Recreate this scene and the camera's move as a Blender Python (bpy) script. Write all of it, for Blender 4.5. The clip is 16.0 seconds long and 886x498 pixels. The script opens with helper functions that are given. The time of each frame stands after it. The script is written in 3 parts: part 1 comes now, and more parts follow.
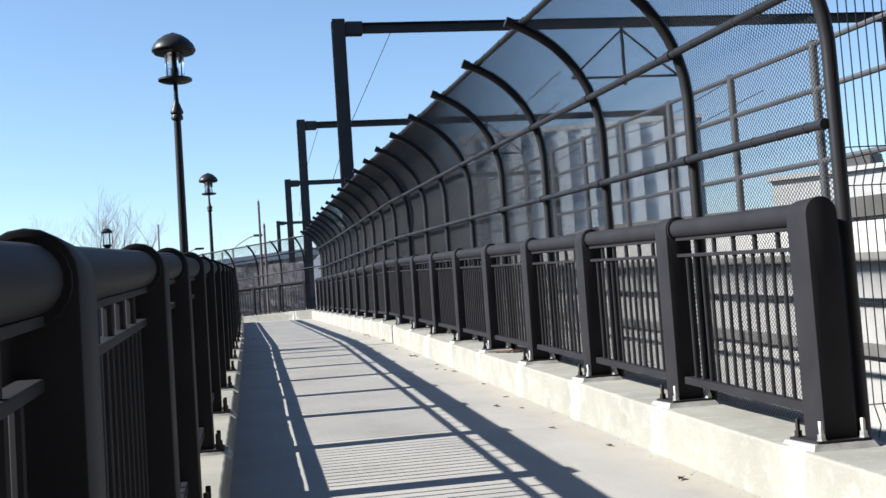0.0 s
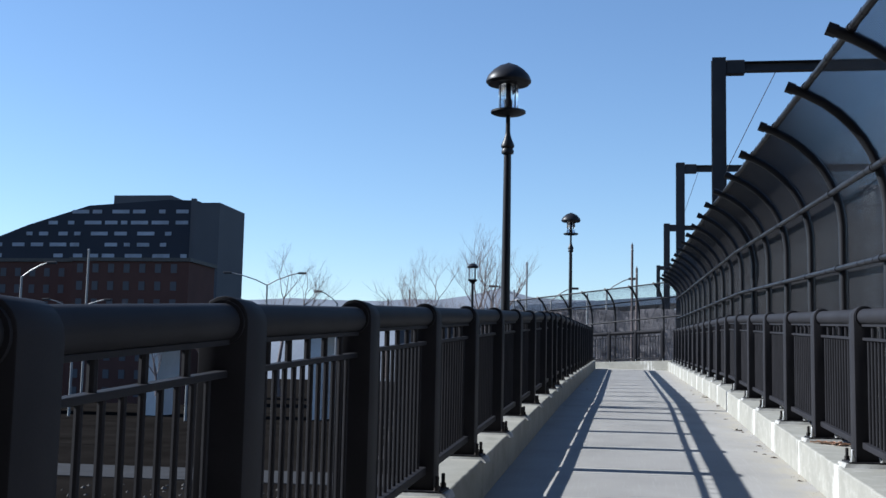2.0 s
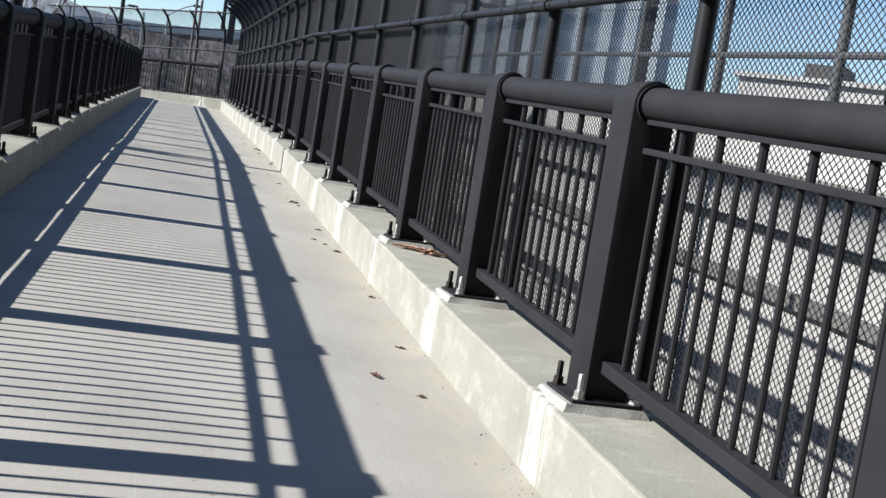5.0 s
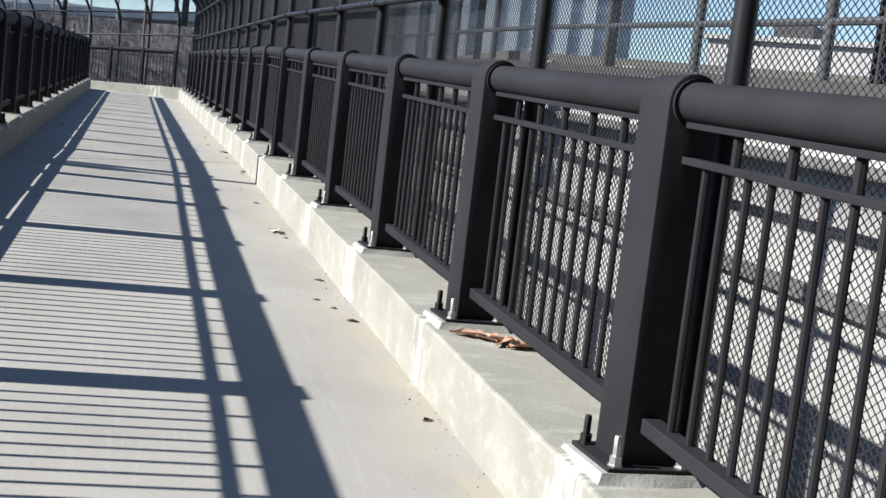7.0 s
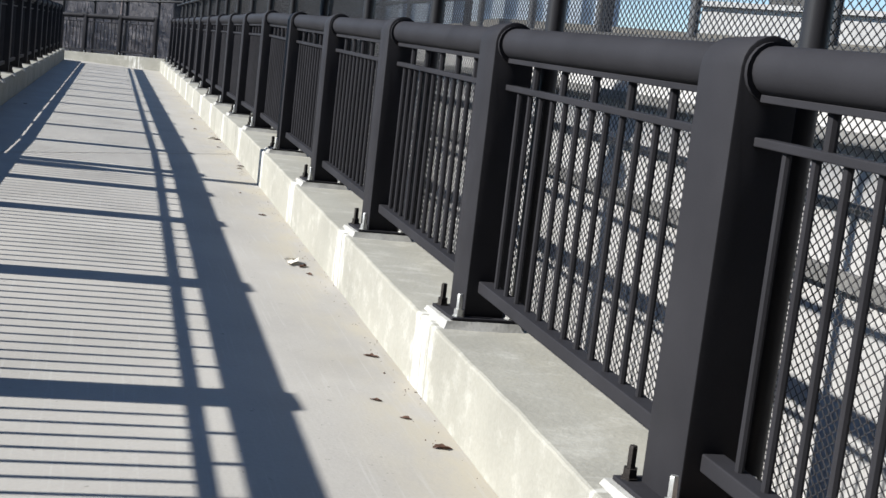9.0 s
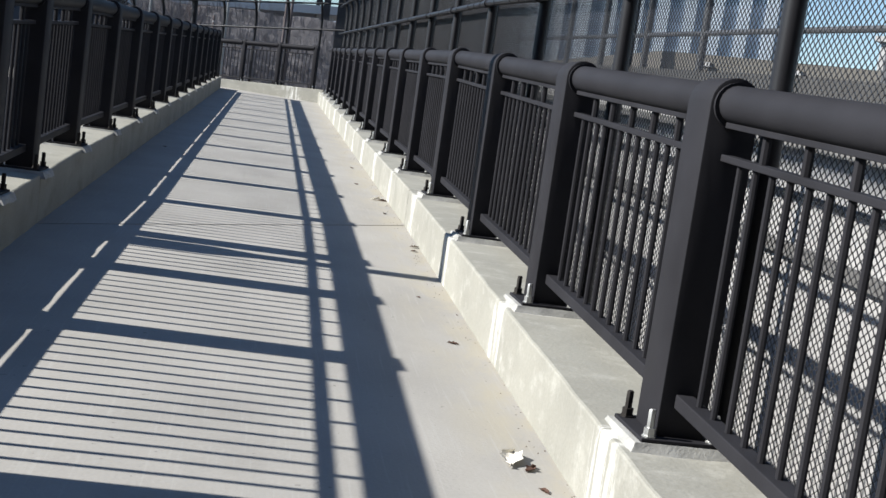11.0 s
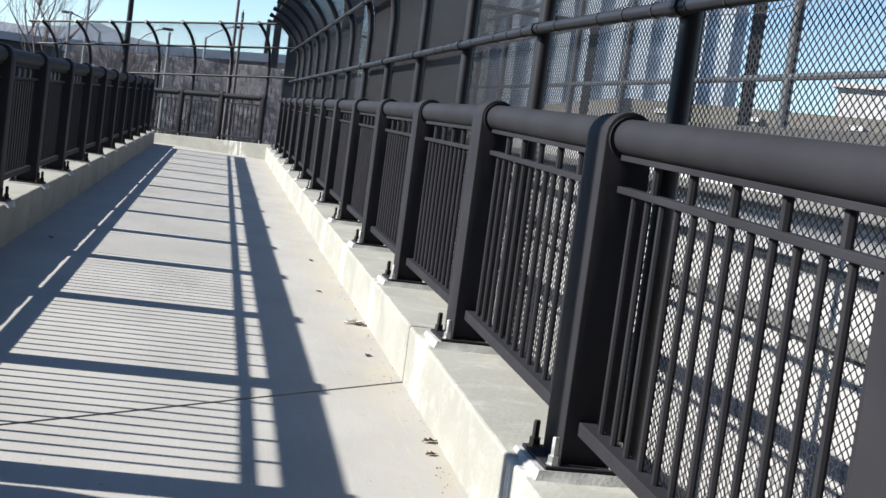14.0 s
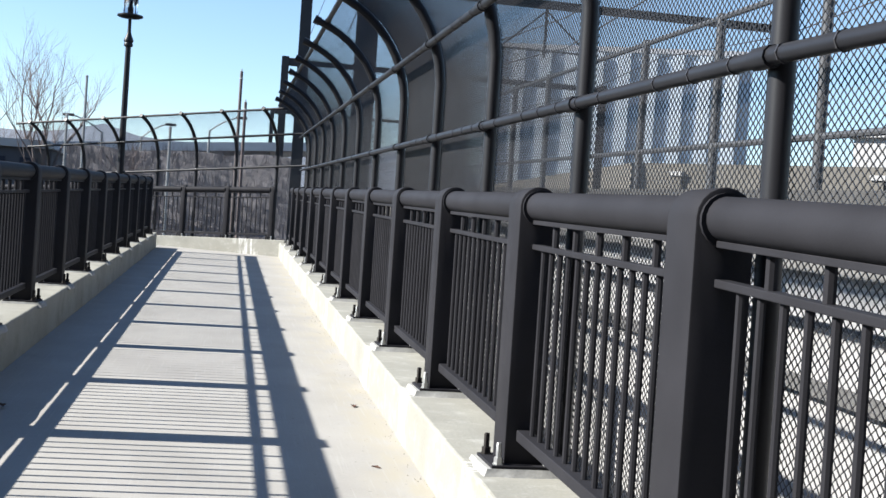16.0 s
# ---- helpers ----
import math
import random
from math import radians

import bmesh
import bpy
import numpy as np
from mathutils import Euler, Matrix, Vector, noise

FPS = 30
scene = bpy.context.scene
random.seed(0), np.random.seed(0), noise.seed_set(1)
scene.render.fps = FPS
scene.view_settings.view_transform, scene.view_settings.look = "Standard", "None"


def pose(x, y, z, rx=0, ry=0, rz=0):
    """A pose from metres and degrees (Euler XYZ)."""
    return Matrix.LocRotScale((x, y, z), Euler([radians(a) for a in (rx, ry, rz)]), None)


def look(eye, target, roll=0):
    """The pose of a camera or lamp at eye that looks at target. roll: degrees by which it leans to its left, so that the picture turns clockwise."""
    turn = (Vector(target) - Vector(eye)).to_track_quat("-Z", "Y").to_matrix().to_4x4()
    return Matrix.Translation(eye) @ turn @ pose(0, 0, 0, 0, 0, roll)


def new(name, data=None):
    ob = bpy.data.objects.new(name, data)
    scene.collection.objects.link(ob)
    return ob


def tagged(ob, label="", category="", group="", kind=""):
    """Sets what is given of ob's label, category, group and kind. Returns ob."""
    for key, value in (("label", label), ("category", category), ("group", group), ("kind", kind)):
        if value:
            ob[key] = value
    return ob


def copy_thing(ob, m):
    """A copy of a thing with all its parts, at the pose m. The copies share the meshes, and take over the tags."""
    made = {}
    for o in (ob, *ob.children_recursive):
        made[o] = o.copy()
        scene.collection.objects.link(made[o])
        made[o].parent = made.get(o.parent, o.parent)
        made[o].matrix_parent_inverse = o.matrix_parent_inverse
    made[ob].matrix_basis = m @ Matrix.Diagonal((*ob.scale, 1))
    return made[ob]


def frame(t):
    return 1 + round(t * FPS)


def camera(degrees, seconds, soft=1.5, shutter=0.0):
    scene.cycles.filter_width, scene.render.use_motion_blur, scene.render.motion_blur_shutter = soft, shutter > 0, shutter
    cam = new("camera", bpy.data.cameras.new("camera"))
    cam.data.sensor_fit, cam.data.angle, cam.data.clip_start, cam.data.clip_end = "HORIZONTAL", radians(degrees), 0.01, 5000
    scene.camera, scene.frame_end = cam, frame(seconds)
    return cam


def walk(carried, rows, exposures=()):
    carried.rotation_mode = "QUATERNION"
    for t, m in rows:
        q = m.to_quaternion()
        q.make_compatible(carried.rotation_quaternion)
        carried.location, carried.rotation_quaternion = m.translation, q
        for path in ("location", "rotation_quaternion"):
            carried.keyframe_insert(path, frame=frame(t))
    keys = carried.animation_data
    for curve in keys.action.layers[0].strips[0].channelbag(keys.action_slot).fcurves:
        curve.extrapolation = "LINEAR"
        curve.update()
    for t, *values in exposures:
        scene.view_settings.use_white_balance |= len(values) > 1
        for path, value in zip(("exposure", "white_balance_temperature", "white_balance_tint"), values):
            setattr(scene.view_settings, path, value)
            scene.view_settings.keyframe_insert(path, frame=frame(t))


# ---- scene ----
cam = camera(42.3, 16.0)

PATH = [
    (0, (-2.672, -5.074, 0.277), (-2.322, -3.109, 0.407), -3.9),
    (0.5, (-2.324, -4.621, 0.297), (-1.955, -2.659, 0.416), -3.3),
    (1, (-2.075, -4.151, 0.351), (-1.783, -2.176, 0.454), -4.4),
    (1.5, (-1.876, -3.889, 0.463), (-1.943, -1.898, 0.634), -0.7),
    (2, (-1.711, -3.49, 0.449), (-2.022, -1.527, 0.669), 1.2),
    (2.5, (-1.685, -3.178, 0.440), (-1.927, -1.202, 0.636), 1.9),
    (3, (-1.603, -2.401, 0.517), (-1.479, -0.406, 0.589), 7.8),
    (3.2, (-1.591, -2.149, 0.516), (-1.355, -0.163, 0.503), 9.7),
    (5.3, (-1.528, 0.284, 0.621), (-1.039, 2.214, 0.44), 9.0),
    (5.5, (-1.491, 0.58, 0.692), (-1.025, 2.515, 0.503), 9.8),
    (6, (-1.562, 1.127, 0.726), (-1.108, 3.068, 0.566), 8.3),
    (6.5, (-1.471, 1.859, 0.759), (-0.942, 3.777, 0.558), 5.3),
    (7, (-1.474, 2.474, 0.794), (-0.931, 4.388, 0.589), 6.6),
    (7.5, (-1.548, 3.044, 0.796), (-1.039, 4.969, 0.609), 6.6),
    (8, (-1.481, 3.66, 0.816), (-0.95, 5.578, 0.616), 9.9),
    (8.5, (-1.459, 4.307, 0.853), (-0.899, 6.212, 0.619), 6.4),
    (9, (-1.398, 4.914, 0.889), (-0.823, 6.813, 0.634), 6.6),
    (9.5, (-1.399, 5.51, 0.883), (-0.921, 7.436, 0.628), 8.6),
    (10, (-1.415, 6.127, 0.907), (-1.056, 8.081, 0.669), 8.2),
    (10.2, (-1.356, 6.425, 0.953), (-1.037, 8.386, 0.709), 8.0),
    (12.3, (-1.315, 9.106, 1.125), (-0.96, 11.065, 0.939), 7.7),
    (12.5, (-1.303, 9.315, 1.115), (-0.949, 11.276, 0.942), 6.6),
    (13, (-1.283, 9.914, 1.167), (-0.93, 11.877, 1.016), 8.4),
    (13.5, (-1.251, 10.55, 1.222), (-0.875, 12.51, 1.094), 6.5),
    (14, (-1.196, 11.139, 1.247), (-0.795, 13.093, 1.1), 7.6),
    (14.5, (-1.225, 11.791, 1.29), (-0.843, 13.747, 1.122), 5.4),
    (15, (-1.199, 12.388, 1.29), (-0.799, 14.341, 1.131), 5.8),
    (15.5, (-1.194, 13.021, 1.314), (-0.786, 14.975, 1.186), 8.3),
    (16, (-1.179, 13.684, 1.398), (-0.811, 15.65, 1.381), 3.8),
]
walk(cam, [(t, look(e, g, r)) for t, e, g, r in PATH],
     [(0.0, 1.28, 6250, 10), (1.0, 1.27, 6250, 10), (1.5, 1.03, 6000, 10), (2.0, 0.89, 5750, 10), (2.5, 0.87, 5700, 10), (3.0, 1.20, 6260, 10), (5.5, 1.03, 6260, 10), (6.0, 1.10, 6260, 10),
      (8.0, 1.12, 6260, 10), (9.0, 1.05, 6260, 10), (10.0, 0.97, 6260, 10), (12.5, 1.16, 6260, 10), (13.5, 1.27, 6260, 10), (15.0, 1.28, 6260, 10), (15.5, 1.32, 6260, 10), (16.0, 1.43, 6300, 10)])

# ---------------------------------------------------------------- light
EL = radians(33.5)
world = bpy.data.worlds.new("world")
scene.world = world
world.use_nodes = True
wn = world.node_tree.nodes
sky = wn.new("ShaderNodeTexSky")
sky.sky_type = "NISHITA"
sky.sun_disc = False
sky.sun_elevation = EL
sky.sun_rotation = radians(274)
sky.air_density, sky.dust_density, sky.ozone_density = 1.0, 0.0, 2.9
wn["Background"].inputs[1].default_value = 0.078
world.node_tree.links.new(sky.outputs[0], wn["Background"].inputs[0])
sun = new("sun", bpy.data.lights.new("sun", "SUN"))
sun.data.energy, sun.data.angle, sun.data.color = 5.0, radians(0.5), (1.0, 0.962, 0.88)
sun.matrix_world = look((-math.cos(EL) * 50, math.cos(EL) * 3.5, math.sin(EL) * 50), (0, 0, 0))


# ---------------------------------------------------------------- materials
def mat(name, base, rough=0.7, var=0.15, scale=3.0, fine=60.0, bump=0.2, metal=0.0, dist=0.004, tint=None, spec=0.25):
    """Two scales of colour variation and a fine relief on a principled surface."""
    m = bpy.data.materials.new(name)
    m.use_nodes = True
    nt = m.node_tree
    n, l = nt.nodes, nt.links
    b = n["Principled BSDF"]
    b.inputs["Roughness"].default_value = rough
    b.inputs["Metallic"].default_value = metal
    b.inputs["Specular IOR Level"].default_value = spec
    tc = n.new("ShaderNodeTexCoord")
    a = n.new("ShaderNodeTexNoise")
    a.inputs["Scale"].default_value, a.inputs["Detail"].default_value = scale, 5
    c = n.new("ShaderNodeTexNoise")
    c.inputs["Scale"].default_value, c.inputs["Detail"].default_value = fine, 3
    geo = n.new("ShaderNodeNewGeometry")
    l.new(geo.outputs["Position"], a.inputs["Vector"])
    l.new(geo.outputs["Position"], c.inputs["Vector"])
    mx = n.new("ShaderNodeMix")
    mx.data_type = "RGBA"
    d = tint or tuple(v * (1 - 2.2 * var) for v in base)
    mx.inputs[6].default_value = (*[max(v, 0.003) for v in d], 1)
    mx.inputs[7].default_value = (*[min(v * (1 + var), 0.95) for v in base], 1)
    add = n.new("ShaderNodeMath")
    add.operation = "MULTIPLY_ADD"
    add.inputs[1].default_value = 0.45
    l.new(c.outputs[0], add.inputs[0])
    sub = n.new("ShaderNodeMath")
    sub.operation = "MULTIPLY_ADD"
    sub.inputs[1].default_value, sub.inputs[2].default_value = 1.3, -0.35
    l.new(a.outputs[0], sub.inputs[0])
    l.new(sub.outputs[0], add.inputs[2])
    l.new(add.outputs[0], mx.inputs[0])
    l.new(mx.outputs[2], b.inputs["Base Color"])
    if bump:
        bp = n.new("ShaderNodeBump")
        bp.inputs["Strength"].default_value, bp.inputs["Distance"].default_value = bump, dist
        l.new(c.outputs[0], bp.inputs["Height"])
        l.new(bp.outputs[0], b.inputs["Normal"])
    m["n"] = mx.name
    return m


def blend_in(m, colour, build):
    """Lays a second colour over a material's base colour where the mask that build() makes is high."""
    nt = m.node_tree
    n, l = nt.nodes, nt.links
    b = n["Principled BSDF"]
    src = b.inputs["Base Color"].links[0].from_socket
    mx = n.new("ShaderNodeMix")
    mx.data_type = "RGBA"
    mx.inputs[7].default_value = (*colour, 1)
    l.new(src, mx.inputs[6])
    geo = n.new("ShaderNodeNewGeometry")
    sep = n.new("ShaderNodeSeparateXYZ")
    l.new(geo.outputs["Position"], sep.inputs[0])

    def math_node(op, a, b_=None, c=None):
        q = n.new("ShaderNodeMath")
        q.operation = op
        for i, v in enumerate((a, b_, c)):
            if v is None:
                continue
            if isinstance(v, (int, float)):
                q.inputs[i].default_value = v
            else:
                l.new(v, q.inputs[i])
        return q.outputs[0]

    def noise_node(sx, sy, sz, detail=4, rough=0.6):
        mp = n.new("ShaderNodeVectorMath")
        mp.operation = "MULTIPLY"
        mp.inputs[1].default_value = (sx, sy, sz)
        l.new(geo.outputs["Position"], mp.inputs[0])
        q = n.new("ShaderNodeTexNoise")
        q.inputs["Scale"].default_value, q.inputs["Detail"].default_value, q.inputs["Roughness"].default_value = 1.0, detail, rough
        l.new(mp.outputs[0], q.inputs["Vector"])
        return q.outputs[0]

    def ramp(v, lo, hi):
        q = n.new("ShaderNodeMapRange")
        q.interpolation_type = "SMOOTHSTEP"
        q.inputs[1].default_value, q.inputs[2].default_value = lo, hi
        l.new(v, q.inputs[0])
        return q.outputs[0]

    l.new(build(sep.outputs, math_node, noise_node, ramp), mx.inputs[0])
    l.new(mx.outputs[2], b.inputs["Base Color"])


STEEL = mat("painted_steel", (0.0255, 0.0250, 0.0285), 0.6, 0.16, 3.5, 180.0, 0.16, 0.0, 0.001, None, 0.06)
FENCE_PAINT = mat("fence_pipe_paint", (0.019, 0.019, 0.022), 0.42, 0.12, 4.0, 150.0, 0.1, 0.0, 0.001, None, 0.22)
VINYL = mat("black_vinyl_wire", (0.040, 0.039, 0.043), 0.36, 0.1, 5.0, 90.0, 0.0, 0.0, 0.001, None, 0.5)
CONC = mat("deck_concrete", (0.320, 0.305, 0.282), 0.9, 0.10, 1.4, 70.0, 0.35, 0.0, 0.003)
CURB = mat("curb_concrete", (0.280, 0.272, 0.238), 0.92, 0.13, 2.2, 55.0, 0.5, 0.0, 0.004)
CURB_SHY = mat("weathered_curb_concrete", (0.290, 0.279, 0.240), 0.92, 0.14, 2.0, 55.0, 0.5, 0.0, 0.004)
GROUT = mat("grout", (0.36, 0.355, 0.335), 0.9, 0.22, 9.0, 80.0, 0.5)
DARKBOLT = mat("stained_bolt", (0.030, 0.026, 0.024), 0.7, 0.3, 40.0, 200.0, 0.4, 0.3)
ZINC = mat("galvanised_bolt", (0.45, 0.45, 0.44), 0.45, 0.15, 30.0, 200.0, 0.2, 0.8)
GALV = mat("galvanised_pipe", (0.26, 0.265, 0.27), 0.5, 0.08, 6.0, 120.0, 0.1, 0.4)
PIPE = mat("dull_grey_pipe", (0.085, 0.088, 0.095), 0.55, 0.12, 6.0, 120.0, 0.1, 0.2)
WALL = mat("pale_wall_concrete", (0.43, 0.42, 0.41), 0.9, 0.12, 0.8, 40.0, 0.3)
HALL = mat("hall_cladding", (0.48, 0.55, 0.64), 0.7, 0.08, 0.2, 4.0, 0.1)
RIBPALE = mat("pale_rib_cladding", (0.66, 0.72, 0.78), 0.7, 0.08, 0.2, 4.0, 0.05)
BLUEGLASS = mat("blue_reflecting_glazing", (0.38, 0.45, 0.54), 0.2, 0.15, 0.1, 3.0, 0.0, 0.0, 0.001, None, 0.5)
RAILDARK = mat("dark_guard_rail", (0.07, 0.068, 0.066), 0.7, 0.2, 3.0, 60.0, 0.2)
GUARD = mat("worn_guard_rail", (0.16, 0.156, 0.15), 0.7, 0.2, 3.0, 60.0, 0.2)
TAN = mat("cream_masonry", (0.16, 0.148, 0.13), 0.9, 0.12, 0.4, 10.0, 0.2)
ASPH = mat("joint_filler", (0.035, 0.034, 0.032), 0.9, 0.2, 30.0, 120.0, 0.5)
LEAF = mat("dry_leaf", (0.50, 0.31, 0.22), 0.8, 0.25, 30.0, 160.0, 0.4)
LEAFD = mat("dark_dry_leaf", (0.10, 0.055, 0.04), 0.8, 0.25, 30.0, 160.0, 0.4)
BARK = mat("bare_bark", (0.15, 0.122, 0.118), 0.9, 0.15, 4.0, 30.0, 0.4)
BRUSH = mat("dry_winter_brush", (0.25, 0.225, 0.22), 0.95, 0.25, 1.0, 20.0, 0.0)
BRICK = mat("red_brick_far", (0.07, 0.035, 0.03), 0.9, 0.12, 0.3, 4.0, 0.1)
DARKBLD = mat("dark_tower_cladding", (0.022, 0.026, 0.040), 0.7, 0.1, 0.1, 2.0, 0.0)
PALEBLD = mat("pale_tower_end", (0.075, 0.078, 0.09), 0.8, 0.08, 0.1, 2.0, 0.0)
# Sky reflected in the tower's panes is painted as a pale blue-grey.
WINW = mat("painted_sky_window", (0.30, 0.33, 0.40), 0.4, 0.25, 0.2, 3.0, 0.0)
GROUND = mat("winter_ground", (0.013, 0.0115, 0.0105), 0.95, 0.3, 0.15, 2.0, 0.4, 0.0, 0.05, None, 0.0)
SCRUB = mat("winter_scrub", (0.15, 0.138, 0.138), 0.95, 0.35, 0.5, 3.0, 0.6, 0.0, 0.1)
ROAD = mat("asphalt", (0.04, 0.04, 0.042), 0.9, 0.15, 0.6, 20.0, 0.3, 0.0, 0.004, None, 0.05)
BALLAST = mat("track_ballast", (0.085, 0.078, 0.072), 0.95, 0.25, 1.0, 14.0, 0.8, 0.0, 0.05)
# Distance haze is mixed into this colour; bare woods are browner and darker.
HILL = mat("hazed_far_woods", (0.30, 0.32, 0.36), 1.0, 0.15, 0.02, 0.3, 0.0)
VIADUCT = mat("viaduct_concrete", (0.55, 0.54, 0.55), 0.9, 0.12, 0.2, 2.0, 0.1)
RUST = mat("weathered_gantry_steel", (0.045, 0.042, 0.044), 0.7, 0.2, 1.0, 20.0, 0.1)

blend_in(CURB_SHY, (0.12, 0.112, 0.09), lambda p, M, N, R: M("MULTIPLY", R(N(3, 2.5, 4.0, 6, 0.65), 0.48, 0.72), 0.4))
# lime runs below each base plate, and blotches of lime and of tan dirt
blend_in(CURB, (0.74, 0.73, 0.70), lambda p, M, N, R: M("MULTIPLY", R(M("ADD", M("ABSOLUTE", M("SUBTRACT", M("FRACT", M("MULTIPLY_ADD", p[1], 1 / 1.83, 0.42)), 0.47)), M("MULTIPLY", N(2, 9, 7, 4), 0.16)), 0.17, 0.09), R(N(3, 26, 2.0, 5, 0.7), 0.42, 0.60)))
blend_in(CURB, (0.50, 0.49, 0.45), lambda p, M, N, R: M("MULTIPLY", R(N(5, 7, 9.0, 6, 0.7), 0.48, 0.75), 0.35))
blend_in(CURB, (0.24, 0.22, 0.165), lambda p, M, N, R: M("MULTIPLY", R(N(6, 5, 9.0, 7, 0.7), 0.58, 0.76), 0.35))
blend_in(CONC, (0.33, 0.302, 0.245), lambda p, M, N, R: M("MULTIPLY", R(p[0], -0.62, -0.14), R(N(5, 2.2, 2, 6, 0.65), 0.34, 0.66)))
blend_in(CONC, (0.225, 0.215, 0.20), lambda p, M, N, R: M("MULTIPLY", R(N(1.1, 0.7, 1, 6, 0.6), 0.50, 0.78), 0.6))
blend_in(CONC, (0.37, 0.36, 0.34), lambda p, M, N, R: M("MULTIPLY", R(N(70, 2.0, 1, 2), 0.55, 0.75), 0.35))
blend_in(CONC, (0.15, 0.14, 0.13), lambda p, M, N, R: M("MULTIPLY", R(N(26, 26, 26, 2), 0.70, 0.76), 0.6))

glass = bpy.data.materials.new("lamp_glass")
glass.use_nodes = True
gb = glass.node_tree.nodes["Principled BSDF"]
gb.inputs["Transmission Weight"].default_value = 1.0
gb.inputs["Roughness"].default_value = 0.12
gb.inputs["Base Color"].default_value = (0.93, 0.94, 0.93, 1)
GLASS = glass


# ---------------------------------------------------------------- geometry helpers
class Geo:
    """Collects vertices and faces; every piece of one part goes into one of these."""

    def __init__(self):
        self.v, self.f = [], []

    def box(self, x0, x1, y0, y1, z0, z1, s=0.0):
        o = len(self.v)
        for x in (x0, x1):
            for y in (y0, y1):
                for z in (z0, z1):
                    self.v.append((x, y, z + s * y))
        self.f += [tuple(o + i for i in q) for q in ((0, 1, 3, 2), (4, 6, 7, 5), (0, 4, 5, 1), (2, 3, 7, 6), (0, 2, 6, 4), (1, 5, 7, 3))]
        return self

    def tube(self, pts, r, n=8, cap=True):
        """A tube through pts; r is one radius or one for each point."""
        pts = [Vector(p) for p in pts]
        rr = r if isinstance(r, (list, tuple)) else [r] * len(pts)
        o = len(self.v)
        u = None
        for i, p in enumerate(pts):
            d = (pts[min(i + 1, len(pts) - 1)] - pts[max(i - 1, 0)]).normalized()
            if u is None:
                u = d.orthogonal().normalized()
            u = (u - d * u.dot(d)).normalized()
            w = d.cross(u)
            for k in range(n):
                a = 2 * math.pi * k / n
                self.v.append(tuple(p + (u * math.cos(a) + w * math.sin(a)) * rr[i]))
        for i in range(len(pts) - 1):
            for k in range(n):
                a, b = o + i * n + k, o + i * n + (k + 1) % n
                self.f.append((a, b, b + n, a + n))
        if cap:
            self.f.append(tuple(o + k for k in reversed(range(n))))
            self.f.append(tuple(o + (len(pts) - 1) * n + k for k in range(n)))
        return self

    def lathe(self, prof, n=20, at=(0, 0, 0)):
        """Turns (radius, height) pairs round the vertical axis."""
        o = len(self.v)
        for r, z in prof:
            for k in range(n):
                a = 2 * math.pi * k / n
                self.v.append((at[0] + r * math.cos(a), at[1] + r * math.sin(a), at[2] + z))
        for i in range(len(prof) - 1):
            for k in range(n):
                a, b = o + i * n + k, o + i * n + (k + 1) % n
                self.f.append((a, b, b + n, a + n))
        self.f.append(tuple(o + k for k in reversed(range(n))))
        self.f.append(tuple(o + (len(prof) - 1) * n + k for k in range(n)))
        return self

    def prism(self, prof, y0, y1):
        """Extrudes an outline of (x, z) pairs from y0 to y1."""
        o, n = len(self.v), len(prof)
        self.v += [(x, y0, z) for x, z in prof] + [(x, y1, z) for x, z in prof]
        self.f.append(tuple(range(o, o + n)))
        self.f.append(tuple(reversed(range(o + n, o + 2 * n))))
        for i in range(n):
            j = (i + 1) % n
            self.f.append((o + j, o + i, o + n + i, o + n + j))
        return self

    def mesh(self, name, material, smooth=True, mirror=1, bevel=0.0):
        me = bpy.data.meshes.new(name)
        me.from_pydata([(mirror * x, y, z) for x, y, z in self.v], [], self.f)
        bm = bmesh.new()
        bm.from_mesh(me)
        bmesh.ops.recalc_face_normals(bm, faces=bm.faces[:])
        if bevel:
            ed = [e for e in bm.edges if len(e.link_faces) == 2 and e.calc_face_angle(0) > 0.6]
            bmesh.ops.bevel(bm, geom=ed, offset=bevel, segments=2, affect="EDGES", profile=0.5)
        bm.to_mesh(me)
        bm.free()
        if smooth:
            me.shade_smooth()
            me.set_sharp_from_angle(angle=radians(38))
        me.materials.append(material)
        return me


def part(name, data, parent=None, label="", at=None):
    ob = new(name, data)
    if parent is not None:
        ob.parent = parent
    if label:
        tagged(ob, label)
    if at is not None:
        ob.location = at
    return ob


def thing(name, label, category, group="", kind="", data=None):
    return tagged(new(name, data), label, category, group, kind)


def solid(name, geo, material, label, category, kind="structure", bevel=0.0, smooth=False, group=""):
    return tagged(new(name, geo.mesh(name, material, smooth, 1, bevel)), label, category, group, kind)


# ---------------------------------------------------------------- the walkway's line
S1, S2, YK = 0.0495, 0.033, 16.47
BAY = 1.83
XL, XR = -2.70, -0.13


def fl(y):
    """Height of the walking surface."""
    return S1 * (y - 14.82) if y < YK else S1 * (YK - 14.82) + S2 * (y - YK)


def flare(x, y):
    """The side away from the fence widens and dips a little towards the near end: shift and drop at x, y."""
    k = min(1.0, max(0.0, (XR - x) / (XR - XL))) * max(0.0, 15.0 - y)
    w = min(1.0, max(0.0, (XR - x) / (XR - XL)))
    return -0.0085 * k, -0.003 * k - w * (0.003 * max(0.0, 7.0 - y) + 0.012 * max(0.0, 1.0 - y))


